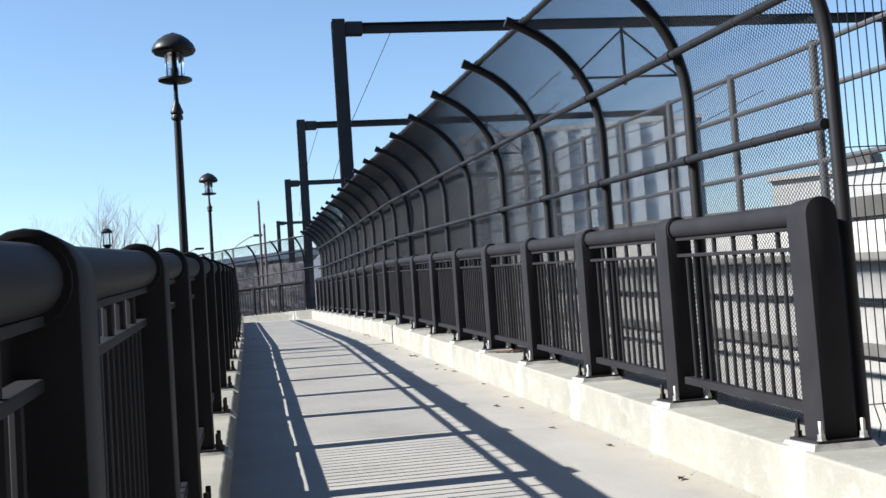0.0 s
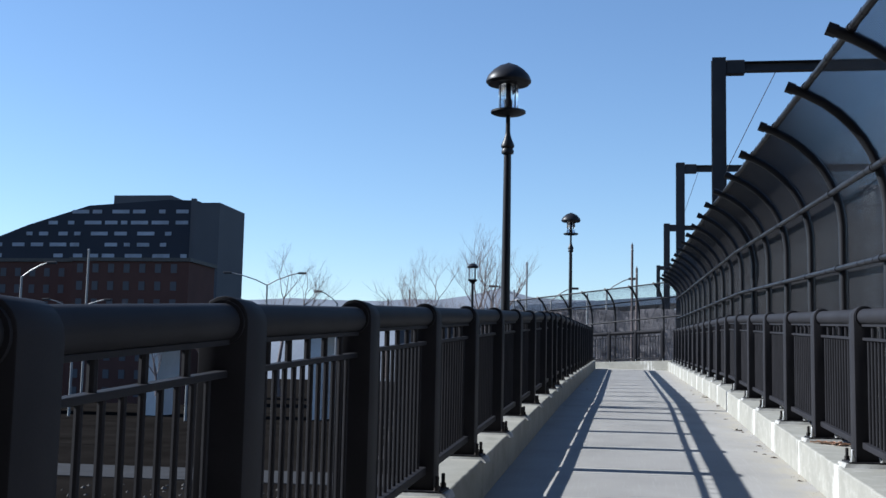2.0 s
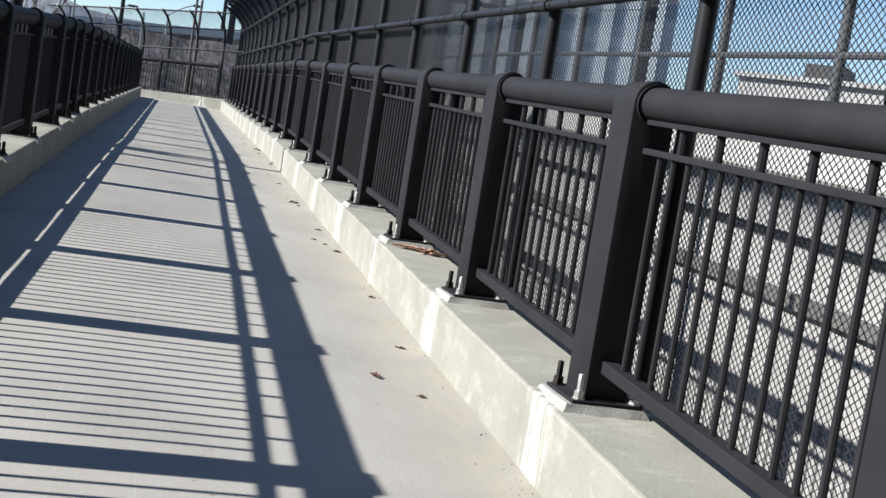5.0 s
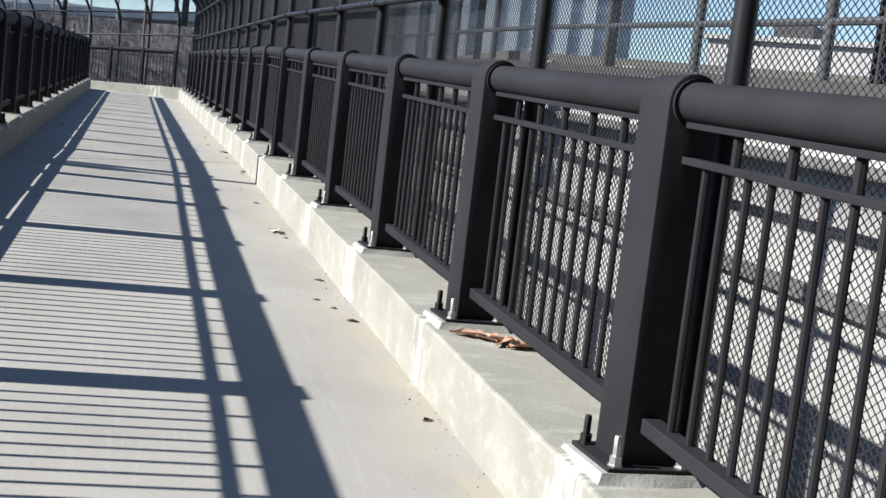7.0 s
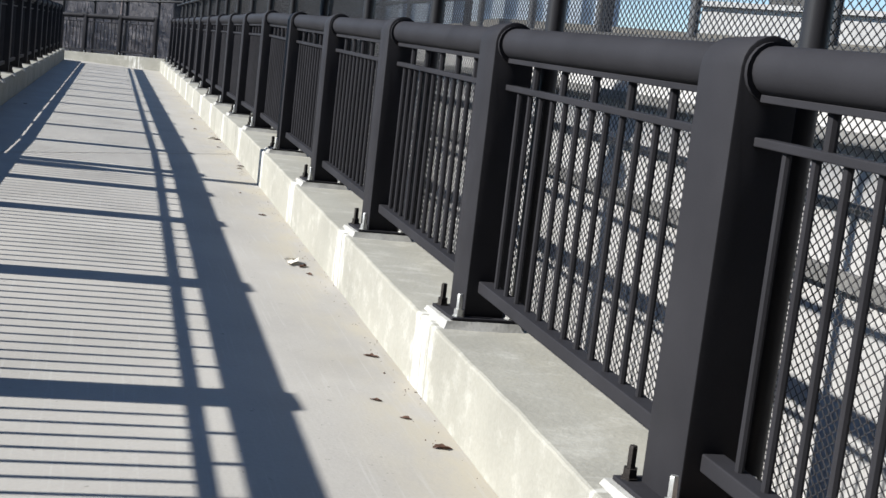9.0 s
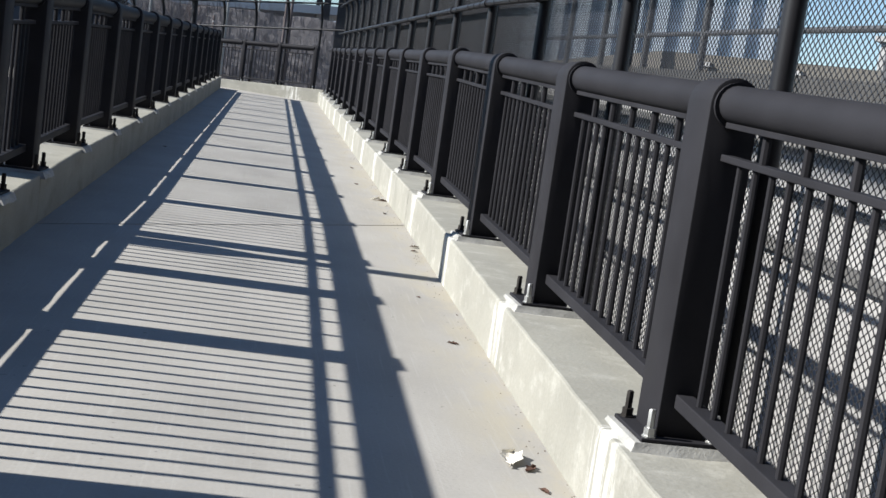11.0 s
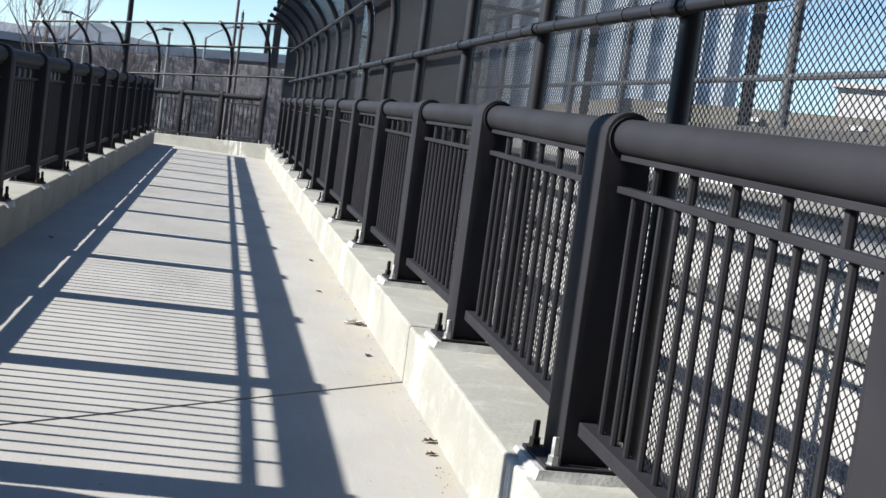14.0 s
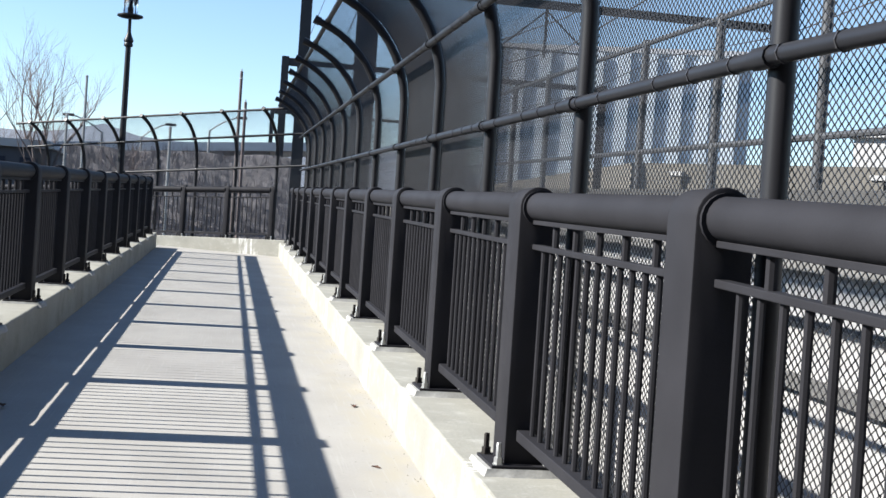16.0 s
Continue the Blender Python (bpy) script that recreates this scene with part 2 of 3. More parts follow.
def ribbon(x0, x1, y0, y1, h0, h1, skew=0.0, rough=0.0):
    """A long block that follows the walkway, cut at its changes of slope; skew slants its two ends."""
    g = Geo()
    ys = [y0] + [q for q in (-3.0, 1.0, 7.0, 15.0, YK) if y0 < q < y1 - 1.2] + [y1]
    if rough:
        n = int((y1 - y0) / 0.07)
        ys = [y0 + (y1 - y0) * i / n for i in range(n + 1)]
    prof = [(x0, h0), (x1, h0), (x1, h1), (x0, h1)]
    for i, y in enumerate(ys):
        for x, h in prof:
            if rough and h == h1:
                w = noise.noise((x * 3, y * 1.1, 2.0)) * 0.6 + noise.noise((x * 5, y * 6.3, 7.0)) * 0.5
                h += rough * 0.8 * w
                x += rough * (noise.noise((x, y * 5.1, 4.0)) + 0.5 * w)
            q = y + (skew * (x - XR) if i in (0, len(ys) - 1) and abs(y) < 30 and y > 0 else 0.0)
            dx, dz = flare(x, q)
            g.v.append((x + dx, q, h + fl(q) + dz))
    for i in range(len(ys) - 1):
        for k in range(4):
            a, b = i * 4 + k, i * 4 + (k + 1) % 4
            g.f.append((a, b, b + 4, a + 4))
    g.f.append((3, 2, 1, 0))
    e = (len(ys) - 1) * 4
    g.f.append((e, e + 1, e + 2, e + 3))
    return g


JY, SK = 16.93, 0.72
AE = radians(32)
E0 = Vector((-0.15, 38.2, 0.0))
ED = Vector((-math.cos(AE), math.sin(AE), 0.0))
EN = Vector((-math.sin(AE), -math.cos(AE), 0.0))
ES = -0.025
YEND = 38.2
zE = fl(YEND)


def end_frame(u, inset=0.0):
    """The pose at u metres along the slanting end, its own x pointing out over the end and y along it."""
    p = E0 + ED * u - EN * inset
    m = Matrix(((-EN.x, ED.x, 0, p.x), (-EN.y, ED.y, 0, p.y), (0, 0, 1, zE + ES * u), (0, 0, 0, 1)))
    return m


solid("floor", ribbon(XL - 0.02, XR + 0.02, -9.0, JY - 0.013, -0.25, 0.0, SK), CONC, "pale grey concrete walkway deck with faint stains", "walkway")
g2 = ribbon(XL - 0.02, XR + 0.02, JY + 0.013, 38.3, -0.25, 0.0, SK)
for i in range(len(g2.v) - 4, len(g2.v)):
    x, y, z = g2.v[i]
    q = 38.3 + (XR - x) * math.tan(AE)
    g2.v[i] = (x, q, z + fl(q) - fl(y))
solid("floor_2", g2, CONC, "pale grey concrete walkway deck beyond a joint", "walkway")
solid("joint", ribbon(XL, XR, JY - 0.012, JY + 0.012, -0.2, -0.006, SK), ASPH, "dark filler in the deck's slanting expansion joint", "joint")
for nm, p, q in (("curb_right", -9.0, JY - 0.011), ("curb_right_2", JY + 0.011, 38.6)):
    solid(nm, ribbon(XR, 0.325, p, q, -0.30, 0.30, 0.0, 0.006), CURB, "cream concrete curb with lime runs and rough edges", "curb", bevel=0.012)
solid("joint_curb", ribbon(XR + 0.012, 0.31, JY - 0.0105, JY + 0.0105, -0.2, 0.286), ASPH, "dark filler in the curb's joint", "joint")
JL = JY + SK * (XL - XR)
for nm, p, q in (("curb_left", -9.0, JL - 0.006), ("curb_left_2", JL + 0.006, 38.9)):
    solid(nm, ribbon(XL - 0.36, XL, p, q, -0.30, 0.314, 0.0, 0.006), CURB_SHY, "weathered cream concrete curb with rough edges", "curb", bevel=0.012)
ec = solid("curb_end", Geo().box(0.0, 0.36, -0.2, 9.0, -0.4, 0.35, ES), CURB, "cream concrete curb across the walkway's slanting end", "curb", bevel=0.012)
ec.matrix_basis = end_frame(0.0, -0.08)
ld = solid("landing", Geo().box(-2.0, 0.0, 3.4, 9.0, -0.3, -0.02, ES), CONC, "pale concrete landing that turns off at the end", "walkway")
ld.matrix_basis = end_frame(0.0, -0.08)
solid("girder_right", ribbon(0.35, 0.49, -9.0, 38.2, -1.3, -0.05), PALEBLD, "grey concrete edge beam under the fence", "beam")
solid("girder_left", ribbon(XL - 0.52, XL - 0.38, -9.0, 38.2, -1.3, -0.25), PALEBLD, "grey concrete edge beam under the railing", "beam")


# ---------------------------------------------------------------- railing
PD, PW, PTOP = 0.165, 0.20, 1.500
RC, RR = 1.416, 0.060


def pad_geo(x0, x1, y0, y1, z0, z1, t):
    """A hand-laid bed with battered, uneven sides, wider at its foot by t."""
    g = Geo()
    n = 7
    rim = [(x0 + (x1 - x0) * i / n, y0) for i in range(n)] + [(x1, y0 + (y1 - y0) * i / n) for i in range(n)]
    rim += [(x1 - (x1 - x0) * i / n, y1) for i in range(n)] + [(x0, y1 - (y1 - y0) * i / n) for i in range(n)]
    cx, cy, m = (x0 + x1) / 2, (y0 + y1) / 2, len(rim)
    for z, grow, wild in ((z0, t, 0.020), (z0 + 0.6 * (z1 - z0), 0.45 * t, 0.010), (z1, 0.0, 0.005)):
        for x, y in rim:
            w = noise.noise((x * 26, y * 26, z * 40))
            d = Vector((x - cx, y - cy, 0)).normalized() * (grow + wild * w)
            g.v.append((x + d.x, y + d.y, z + (0.004 * w if z > z0 else 0.0)))
    for r in range(2):
        for i in range(m):
            a, b = r * m + i, r * m + (i + 1) % m
            g.f.append((a, b, b + m, a + m))
    g.f += [tuple(range(2 * m, 3 * m)), tuple(reversed(range(m)))]
    return g


def post_geo(pd, pw):
    r = pd / 2
    prof = [(0, 0.335), (pd, 0.335)]
    for k in range(11):
        a = math.pi * k / 10
        prof.append((r + r * math.cos(a), PTOP - r + r * math.sin(a)))
    return Geo().prism(prof, 0, pw)


BALUSTER, PICKET, BOLT, PLATE, PAD, POST, CLIP = {}, {}, {}, {}, {}, {}, {}


def bolt_geo():
    g = Geo().lathe([(0.025, 0.0), (0.025, 0.005), (0.020, 0.005), (0.020, 0.030), (0.0125, 0.030), (0.0125, 0.084), (0.010, 0.090)], 6)
    return g


def shared(store, key, make):
    if key not in store:
        store[key] = make()
    return store[key]


def railing(length, s, mir, post_only=False, pd=PD, pw=PW, first=False):
    """One bay of railing: its post on a base plate, and the panel up to the next post."""
    root = thing("railing_section", "charcoal painted steel railing bay on a cream concrete curb", "railing", "railing bays along the walkway")
    post = part("post", shared(POST, (mir, pd), lambda: post_geo(pd, pw).mesh("post", STEEL, True, mir, 0.006)), root)
    r = pd / 2
    for y0 in ((pw - 0.002,) if first else (-0.012, pw - 0.002)):
        ring = shared(CLIP, 0, lambda: Geo().tube([(0, 0, 0), (0, 0.014, 0)], RR + 0.013, 20).mesh("collar", STEEL))
        part("collar", ring, post, "slim raised ring round the handrail", (mir * r, y0, RC - 0.004))
    part("grout_pad", shared(PAD, (mir, pd), lambda: pad_geo(-0.080, pd + 0.055, -0.050, pw + 0.050, 0.286, 0.328, 0.030).mesh("grout_pad", GROUT, True, mir)), root, "rough pale grout bed")
    plate = part("base_plate", shared(PLATE, (mir, pd), lambda: Geo().box(-0.060, pd + 0.05, -0.045, pw + 0.045, 0.327, 0.341).mesh("base_plate", STEEL, False, mir, 0.003)), root)
    for x in (-0.026, pd + 0.025):
        for y in (-0.015, pw + 0.015):
            dark = mir < 0 or (y > 0 and x < 0)
            part("bolt", shared(BOLT, dark, lambda: bolt_geo().mesh("bolt", DARKBOLT if dark else ZINC)), plate, "dark stained anchor bolt and nut" if dark else "zinc anchor bolt and nut", (mir * x, y, 0.341))
    if post_only:
        return root
    a, b = pw, length
    zb = 0.438
    part("handrail", Geo().tube([(r, a, RC + s * a), (r, b, RC + s * b)], RR, 20).mesh("handrail", STEEL, True, mir), root)
    g = Geo().box(r - 0.028, r + 0.028, a + 0.012, b - 0.012, RC - RR - 0.014, RC - RR + 0.004, s)
    part("handrail_flange", g.mesh("handrail_flange", STEEL, False, mir, 0.002), root)
    g = Geo().box(r - 0.022, r + 0.022, a, b, 1.238, 1.260, s)
    part("upper_rail", g.mesh("upper_rail", STEEL, False, mir, 0.003), root)
    g = Geo().box(r - 0.036, r + 0.026, a, b, zb, zb + 0.046, s)
    part("bottom_rail", g.mesh("bottom_rail", STEEL, False, mir, 0.004), root)
    n = max(2, round((b - a) / 0.1164) - 1)
    for i in range(n):
        y = a + (b - a) * (i + 1) / (n + 1)
        ob = part("baluster", shared(BALUSTER, mir, lambda: Geo().tube([(0, 0, zb + 0.043), (0, 0, 1.240)], 0.0115, 8).mesh("baluster", STEEL)), root)
        ob.location = (mir * r, y, s * y)
    n = max(1, round((b - a) / 0.272) - 1)
    for i in range(n):
        y = a + (b - a) * (i + 1) / (n + 1)
        ob = part("picket", shared(PICKET, 0, lambda: Geo().tube([(0, 0, 1.258), (0, 0, 1.345)], 0.0145, 8).mesh("picket", STEEL)), root)
        ob.location = (mir * r, y, s * y)
    return root


BUILT = {}


def place_bay(y, length, s, mir, x, post_only=False, first=False):
    key = (round(length, 3), s, mir, post_only, first)
    dx, dz = flare(x, y)
    m = pose(x + dx, y, fl(y) + dz, 0, 0, -0.49 if dx else 0)
    if key not in BUILT:
        BUILT[key] = railing(length, s, mir, post_only, first=first)
        BUILT[key].matrix_basis = m
    else:
        copy_thing(BUILT[key], m)


for k in range(0, 21):
    y = BAY * k
    if y + BAY > YEND:
        break
    place_bay(y, BAY, S1 if y < YK - 0.1 else S2, 1, 0.0, first=k == 0)
place_bay(BAY * 20, 1.55, S2, 1, 0.0)

left = [-6.84, -5.01, -3.18, -1.35, 0.04] + [1.79 + 1.83 * k for k in range(0, 7)] + [14.05, 15.13] + [16.70 + 1.75 * k for k in range(0, 13)]
for y, y2 in zip(left, left[1:]):
    place_bay(y, y2 - y, round(S1 + (0.018 if y < 0 else (0.006 if y < 6 else 0.003)), 4) if y < 14.5 else (S1 if y < 16.0 else S2), -1, XL - 0.07)
place_bay(left[-1], BAY, S2, -1, XL - 0.07, True)

# the railing across the slanting end
endroot = railing(1.12, -0.035, 1, False, 0.11, 0.10)
endroot["label"] = "charcoal painted steel railing bay across the walkway's end"
for i in range(8):
    m = end_frame(0.22 + 1.12 * i, 0.07) @ pose(0, 0, -0.010 * 1.12 * i)
    if i == 0:
        endroot.matrix_basis = m
    else:
        copy_thing(endroot, m)

# ---------------------------------------------------------------- curved chain-link fence
FX, FH, FR, FA = 0.30, 2.24, 1.02, radians(67.4)


def rib_point(u):
    """The fence's outline at u metres from its foot at the walking surface: offset and height."""
    if u < FH:
        return FX, u
    a = min((u - FH) / FR, FA)
    x, h = FX - FR * (1 - math.cos(a)), FH + FR * math.sin(a)
    e = max(0.0, u - FH - FR * FA)
    return x - e * math.sin(FA), h + e * math.cos(FA)


UTOP = FH + FR * FA


def chain_mesh(length, s, pitch, step, r, off, u0=0.12):
    """Woven zigzag wires over one bay of the curved fence."""
    nw, nj = int(round(length / pitch)), int((UTOP - u0) / step)
    u = u0 + np.arange(nj + 1) * step
    base = np.array([rib_point(q) for q in u])
    d = np.gradient(base, axis=0)
    d /= np.linalg.norm(d, axis=1)[:, None]
    nx, nz = d[:, 1], -d[:, 0]
    X, Z = base[:, 0] + nx * off, base[:, 1] + nz * off
    sgn = np.where(np.arange(nj + 1) % 2 == 0, 1.0, -1.0)
    P = np.zeros((nw, nj + 1, 3, 3))
    for i in range(nw):
        w = sgn if i % 2 == 0 else -sgn
        y = (i + 0.5) * pitch + w * pitch * 0.58
        bulge = w * r * 0.7
        for k in range(3):
            c, q = math.cos(2.1 * k) * r, math.sin(2.1 * k) * r
            P[i, :, k, 0] = X + nx * (bulge + c)
            P[i, :, k, 1] = y + q
            P[i, :, k, 2] = Z + nz * (bulge + c) + s * y
    verts = P.reshape(-1, 3)
    i, j, k = np.meshgrid(np.arange(nw), np.arange(nj), np.arange(3), indexing="ij")
    at = lambda a, b, c: (a * (nj + 1) + b) * 3 + c % 3
    F = np.stack([at(i, j, k), at(i, j, k + 1), at(i, j + 1, k + 1), at(i, j + 1, k)], -1).reshape(-1, 4)
    me = bpy.data.meshes.new("chain_link")
    me.vertices.add(len(verts))
    me.vertices.foreach_set("co", verts.ravel())
    me.loops.add(F.size)
    me.loops.foreach_set("vertex_index", F.ravel().astype(np.int32))
    me.polygons.add(len(F))
    me.polygons.foreach_set("loop_start", np.arange(0, F.size, 4, dtype=np.int32))
    me.update(calc_edges=True)
    me.materials.append(VINYL)
    return me


def fence_bay(length, s, fine=True, rails=(1.87, 2.57), heavy=0.0024, first=False):
    """One bay; the bays that stay far off are woven of fewer, heavier wires."""
    root = thing("fence_section", "black chain-link fence bay with a rib curving over the walkway", "fence", "curved chain-link fence bays")
    rib = [(*rib_point(q),) for q in np.linspace(-0.5, UTOP + 0.10, 30)]
    part("rib", Geo().tube([(x, 0, h) for x, h in rib], 0.038, 12).mesh("rib", FENCE_PAINT), root)
    a, b = rib_point(UTOP + 0.06), rib_point(UTOP + 0.125)
    part("end_cap", Geo().tube([(a[0], 0, a[1]), (b[0], 0, b[1])], 0.046, 8).mesh("end_cap", FENCE_PAINT), root, "blunt dark cap on the rib's tip")
    for h in (*rails, None):
        u = UTOP - 0.03 if h is None else (h if h < FH else FH + FR * math.asin((h - FH) / FR))
        x, z = rib_point(u)
        if h is None:
            z += 0.05
        else:
            x -= 0.055 if u < FH + 0.5 else 0.045
        pipe = part("rail", Geo().tube([(x, 0, z), (x, length, z + s * length)], 0.026, 10).mesh("rail", FENCE_PAINT), root)
        for q in range(6):
            y = length * (q + 0.5) / 6 + 0.03
            if q != 3 and fine:
                part("tie_wire", shared(CLIP, "tie", lambda: Geo().tube([(0, 0, 0), (0, 0.007, 0)], 0.0300, 8).mesh("tie_wire", VINYL)), pipe, "black wire tie round the pipe", (x, y, z + s * y))
        part("clamp", Geo().tube([(x, 0.0 if first else -0.05, z - s * 0.05), (x, 0.05, z + s * 0.05)], 0.030 if first else 0.033, 10).mesh("clamp", FENCE_PAINT), pipe)
    me = chain_mesh(length, s, 0.0178, 0.0146, 0.0024, 0.042) if fine else chain_mesh(length, s, 0.036, 0.029, heavy, 0.042)
    tagged(part("chain_link", me, root), kind="stuff")
    return root


bays = {}
for k in range(0, 21):
    y = BAY * k + 0.18
    s = S1 if y < YK else S2
    key = (s, k < 13, k == 0)
    m = pose(0, y, fl(y))
    if key not in bays:
        bays[key] = fence_bay(BAY, s, k < 13, first=k == 0)
        bays[key].matrix_basis = m
    else:
        copy_thing(bays[key], m)

endbay = fence_bay(1.03, -0.065, False, (2.04, 2.72), 0.0042)
for i in range(6):
    m = end_frame(0.46 + 1.03 * i, 0.25) @ pose(0, 0, -0.10 - 0.045 * 1.03 * i)
    if i == 0:
        endbay.matrix_basis = m
    else:
        copy_thing(endbay, m)
cornerbay = fence_bay(0.80, -0.065, False, (2.04, 2.72), 0.0042)
cornerbay.matrix_basis = end_frame(-0.34, 0.25) @ pose(0, 0, -0.064)
lastbay = fence_bay(0.50, -0.065, False, (2.04, 2.72), 0.0042)
lastbay.matrix_basis = end_frame(0.46 + 1.03 * 6, 0.25) @ pose(0, 0, -0.10 - 0.045 * 1.03 * 6)


# ---------------------------------------------------------------- lamp posts
def lamp_post(x, y, zfoot, ztop):
    """A tall dark post with a domed cap over a clear glass cylinder."""
    H = ztop - zfoot
    root = thing("lamp_post", "dark lamp post with a domed cap over clear glass", "lamp post", "lamp posts beside the walkway")
    root.location = (x, y, zfoot)
    part("base", Geo().lathe([(0.19, 0), (0.19, 0.06), (0.145, 0.10), (0.14, 1.60), (0.11, 1.70), (0.085, 1.78)], 20).mesh("base", FENCE_PAINT), root)
    part("pole", Geo().lathe([(0.075, 1.78), (0.062, H - 1.55)], 18).mesh("pole", FENCE_PAINT), root)
    c = H - 1.55
    part("collar", Geo().lathe([(0.062, c), (0.10, c + 0.02), (0.105, c + 0.06), (0.085, c + 0.10), (0.11, c + 0.13), (0.11, c + 0.16), (0.075, c + 0.24), (0.045, c + 0.33), (0.042, c + 0.38)], 18).mesh("collar", FENCE_PAINT), root)
    part("neck", Geo().lathe([(0.040, c + 0.38), (0.036, H - 0.87)], 12).mesh("neck", FENCE_PAINT), root)
    d = H - 0.87
    part("lower_plate", Geo().lathe([(0.06, d - 0.03), (0.25, d), (0.29, d + 0.02), (0.29, d + 0.05), (0.25, d + 0.06), (0.12, d + 0.07)], 28).mesh("lower_plate", FENCE_PAINT), root)
    part("glass", Geo().lathe([(0.15, d + 0.065), (0.165, d + 0.10), (0.165, d + 0.47), (0.15, d + 0.49)], 24).mesh("glass", GLASS), root, "clear ribbed glass cylinder")
    part("lamp_core", Geo().lathe([(0.045, d + 0.07), (0.045, d + 0.22), (0.03, d + 0.25), (0.03, d + 0.48)], 12).mesh("lamp_core", FENCE_PAINT), root)
    for k in range(4):
        a = math.pi / 4 + k * math.pi / 2
        g = Geo().tube([(0.175 * math.cos(a), 0.175 * math.sin(a), d + 0.05), (0.175 * math.cos(a), 0.175 * math.sin(a), d + 0.50)], 0.011, 6)
        part("strut", g.mesh("strut", FENCE_PAINT), root)
    part("cap", Geo().lathe([(0.20, d + 0.49), (0.34, d + 0.50), (0.375, d + 0.54), (0.375, d + 0.57), (0.34, d + 0.65), (0.26, d + 0.74), (0.16, d + 0.81), (0.06, d + 0.85), (0.02, d + 0.87)], 32).mesh("cap", FENCE_PAINT), root, "dark domed metal cap")
    return root


lamp_post(-3.60, 15.02, fl(15.0) - 0.3, 5.64)
lamp_post(-3.73, 41.0, zE - 0.3, 6.88)


def lantern(x, y, zfoot, ztop):
    """A small lantern with a flat lid on a short post."""
    root = thing("lantern_post", "dark post with a glazed lantern under a flat lid", "lamp post")
    root.location = (x, y, zfoot)
    H = ztop - zfoot
    part("pole", Geo().lathe([(0.11, 0), (0.075, 0.3), (0.06, H - 0.95)], 14).mesh("pole", FENCE_PAINT), root)
    c = H - 0.95
    part("cage", Geo().lathe([(0.06, c), (0.09, c + 0.03), (0.20, c + 0.14), (0.22, c + 0.18), (0.20, c + 0.2)], 16).mesh("cage", FENCE_PAINT), root)
    part("glass", Geo().lathe([(0.19, c + 0.2), (0.19, c + 0.72)], 16).mesh("glass", GLASS), root, "clear glass lantern body")
    for k in range(4):
        a = math.pi / 4 + k * math.pi / 2
        part("strut", Geo().tube([(0.21 * math.cos(a), 0.21 * math.sin(a), c + 0.18), (0.21 * math.cos(a), 0.21 * math.sin(a), c + 0.74)], 0.018, 6).mesh("strut", FENCE_PAINT), root)
    part("lid", Geo().lathe([(0.25, c + 0.72), (0.26, c + 0.78), (0.2, c + 0.86), (0.1, c + 0.93), (0.02, c + 0.95)], 18).mesh("lid", FENCE_PAINT), root)
    return root


lantern(-8.5, 48.2, -5.0, 5.6)

# ---------------------------------------------------------------- beyond the fence: wall, guard rails, pipe fence
WX = 3.05
solid("wall_east", ribbon(WX, WX + 0.5, -11.5, 38.5, -6.0, 1.50), WALL, "pale sunlit concrete wall beside the tracks", "wall")
solid("wall_cap", ribbon(WX - 0.06, WX + 0.56, -11.5, 38.5, 1.504, 1.69), RAILDARK, "dark weathered coping along the pale wall", "coping")
for h, t in ((1.09, 0.085), (0.72, 0.03), (0.22, 0.11)):
    solid("guard_rail", ribbon(WX - 0.09, WX - 0.03, -11.5, 38.0, h, h + t), GUARD, "dark horizontal rail fixed along the pale wall", "guard rail", kind="", group="dark rails on the pale wall")
for k in range(-9, 15):
    y = 7.82 + 2.02 * k
    root = thing("pipe_fence_bay", "dull grey steel pipe fence bay on the dark coping", "fence", "steel pipe fence bays")
    root.location = (WX + 0.25, y, fl(y) + 1.69)
    part("post", Geo().tube([(0, 0, 0), (0, 0, 1.70)], 0.045, 10).mesh("post", PIPE), root)
    for h in (0.44, 1.19, 1.66):
        part("rail", Geo().tube([(0, 0, h), (0, 2.02, h + fl(y + 2.02) - fl(y))], 0.03, 8).mesh("rail", PIPE), root)

# wire panel that closes the gap at the fence's near end
root = thing("wire_panel_fence", "black welded wire panel with folded ribs and galvanised posts", "fence")
root.location = (0.42, 0.32, fl(0.3))
for i in range(52):
    x = 0.03 + 0.05 * i
    pts = [(0, 0, -0.3), (0, 0, 0.24), (0, -0.05, 0.34), (0, 0, 0.44), (0, 0, 1.56), (0, -0.05, 1.66), (0, 0, 1.76), (0, 0, 4.0)]
    part("wire", shared(CLIP, "wire", lambda: Geo().tube(pts, 0.0035, 4).mesh("wire", VINYL, False)), root, "", (x, 0, 0))
for h in (0.24, 0.44, 1.56, 1.76, 2.6, 3.4):
    part("cross_wire", Geo().tube([(0, 0.006, h), (2.6, 0.006, h)], 0.004, 4).mesh("cross_wire", VINYL, False), root)
for x in (1.28, 2.62):
    part("post", Geo().tube([(x, 0.05, -0.3), (x, 0.05, 4.1)], 0.045, 10).mesh("post", GALV), root, "galvanised round post")

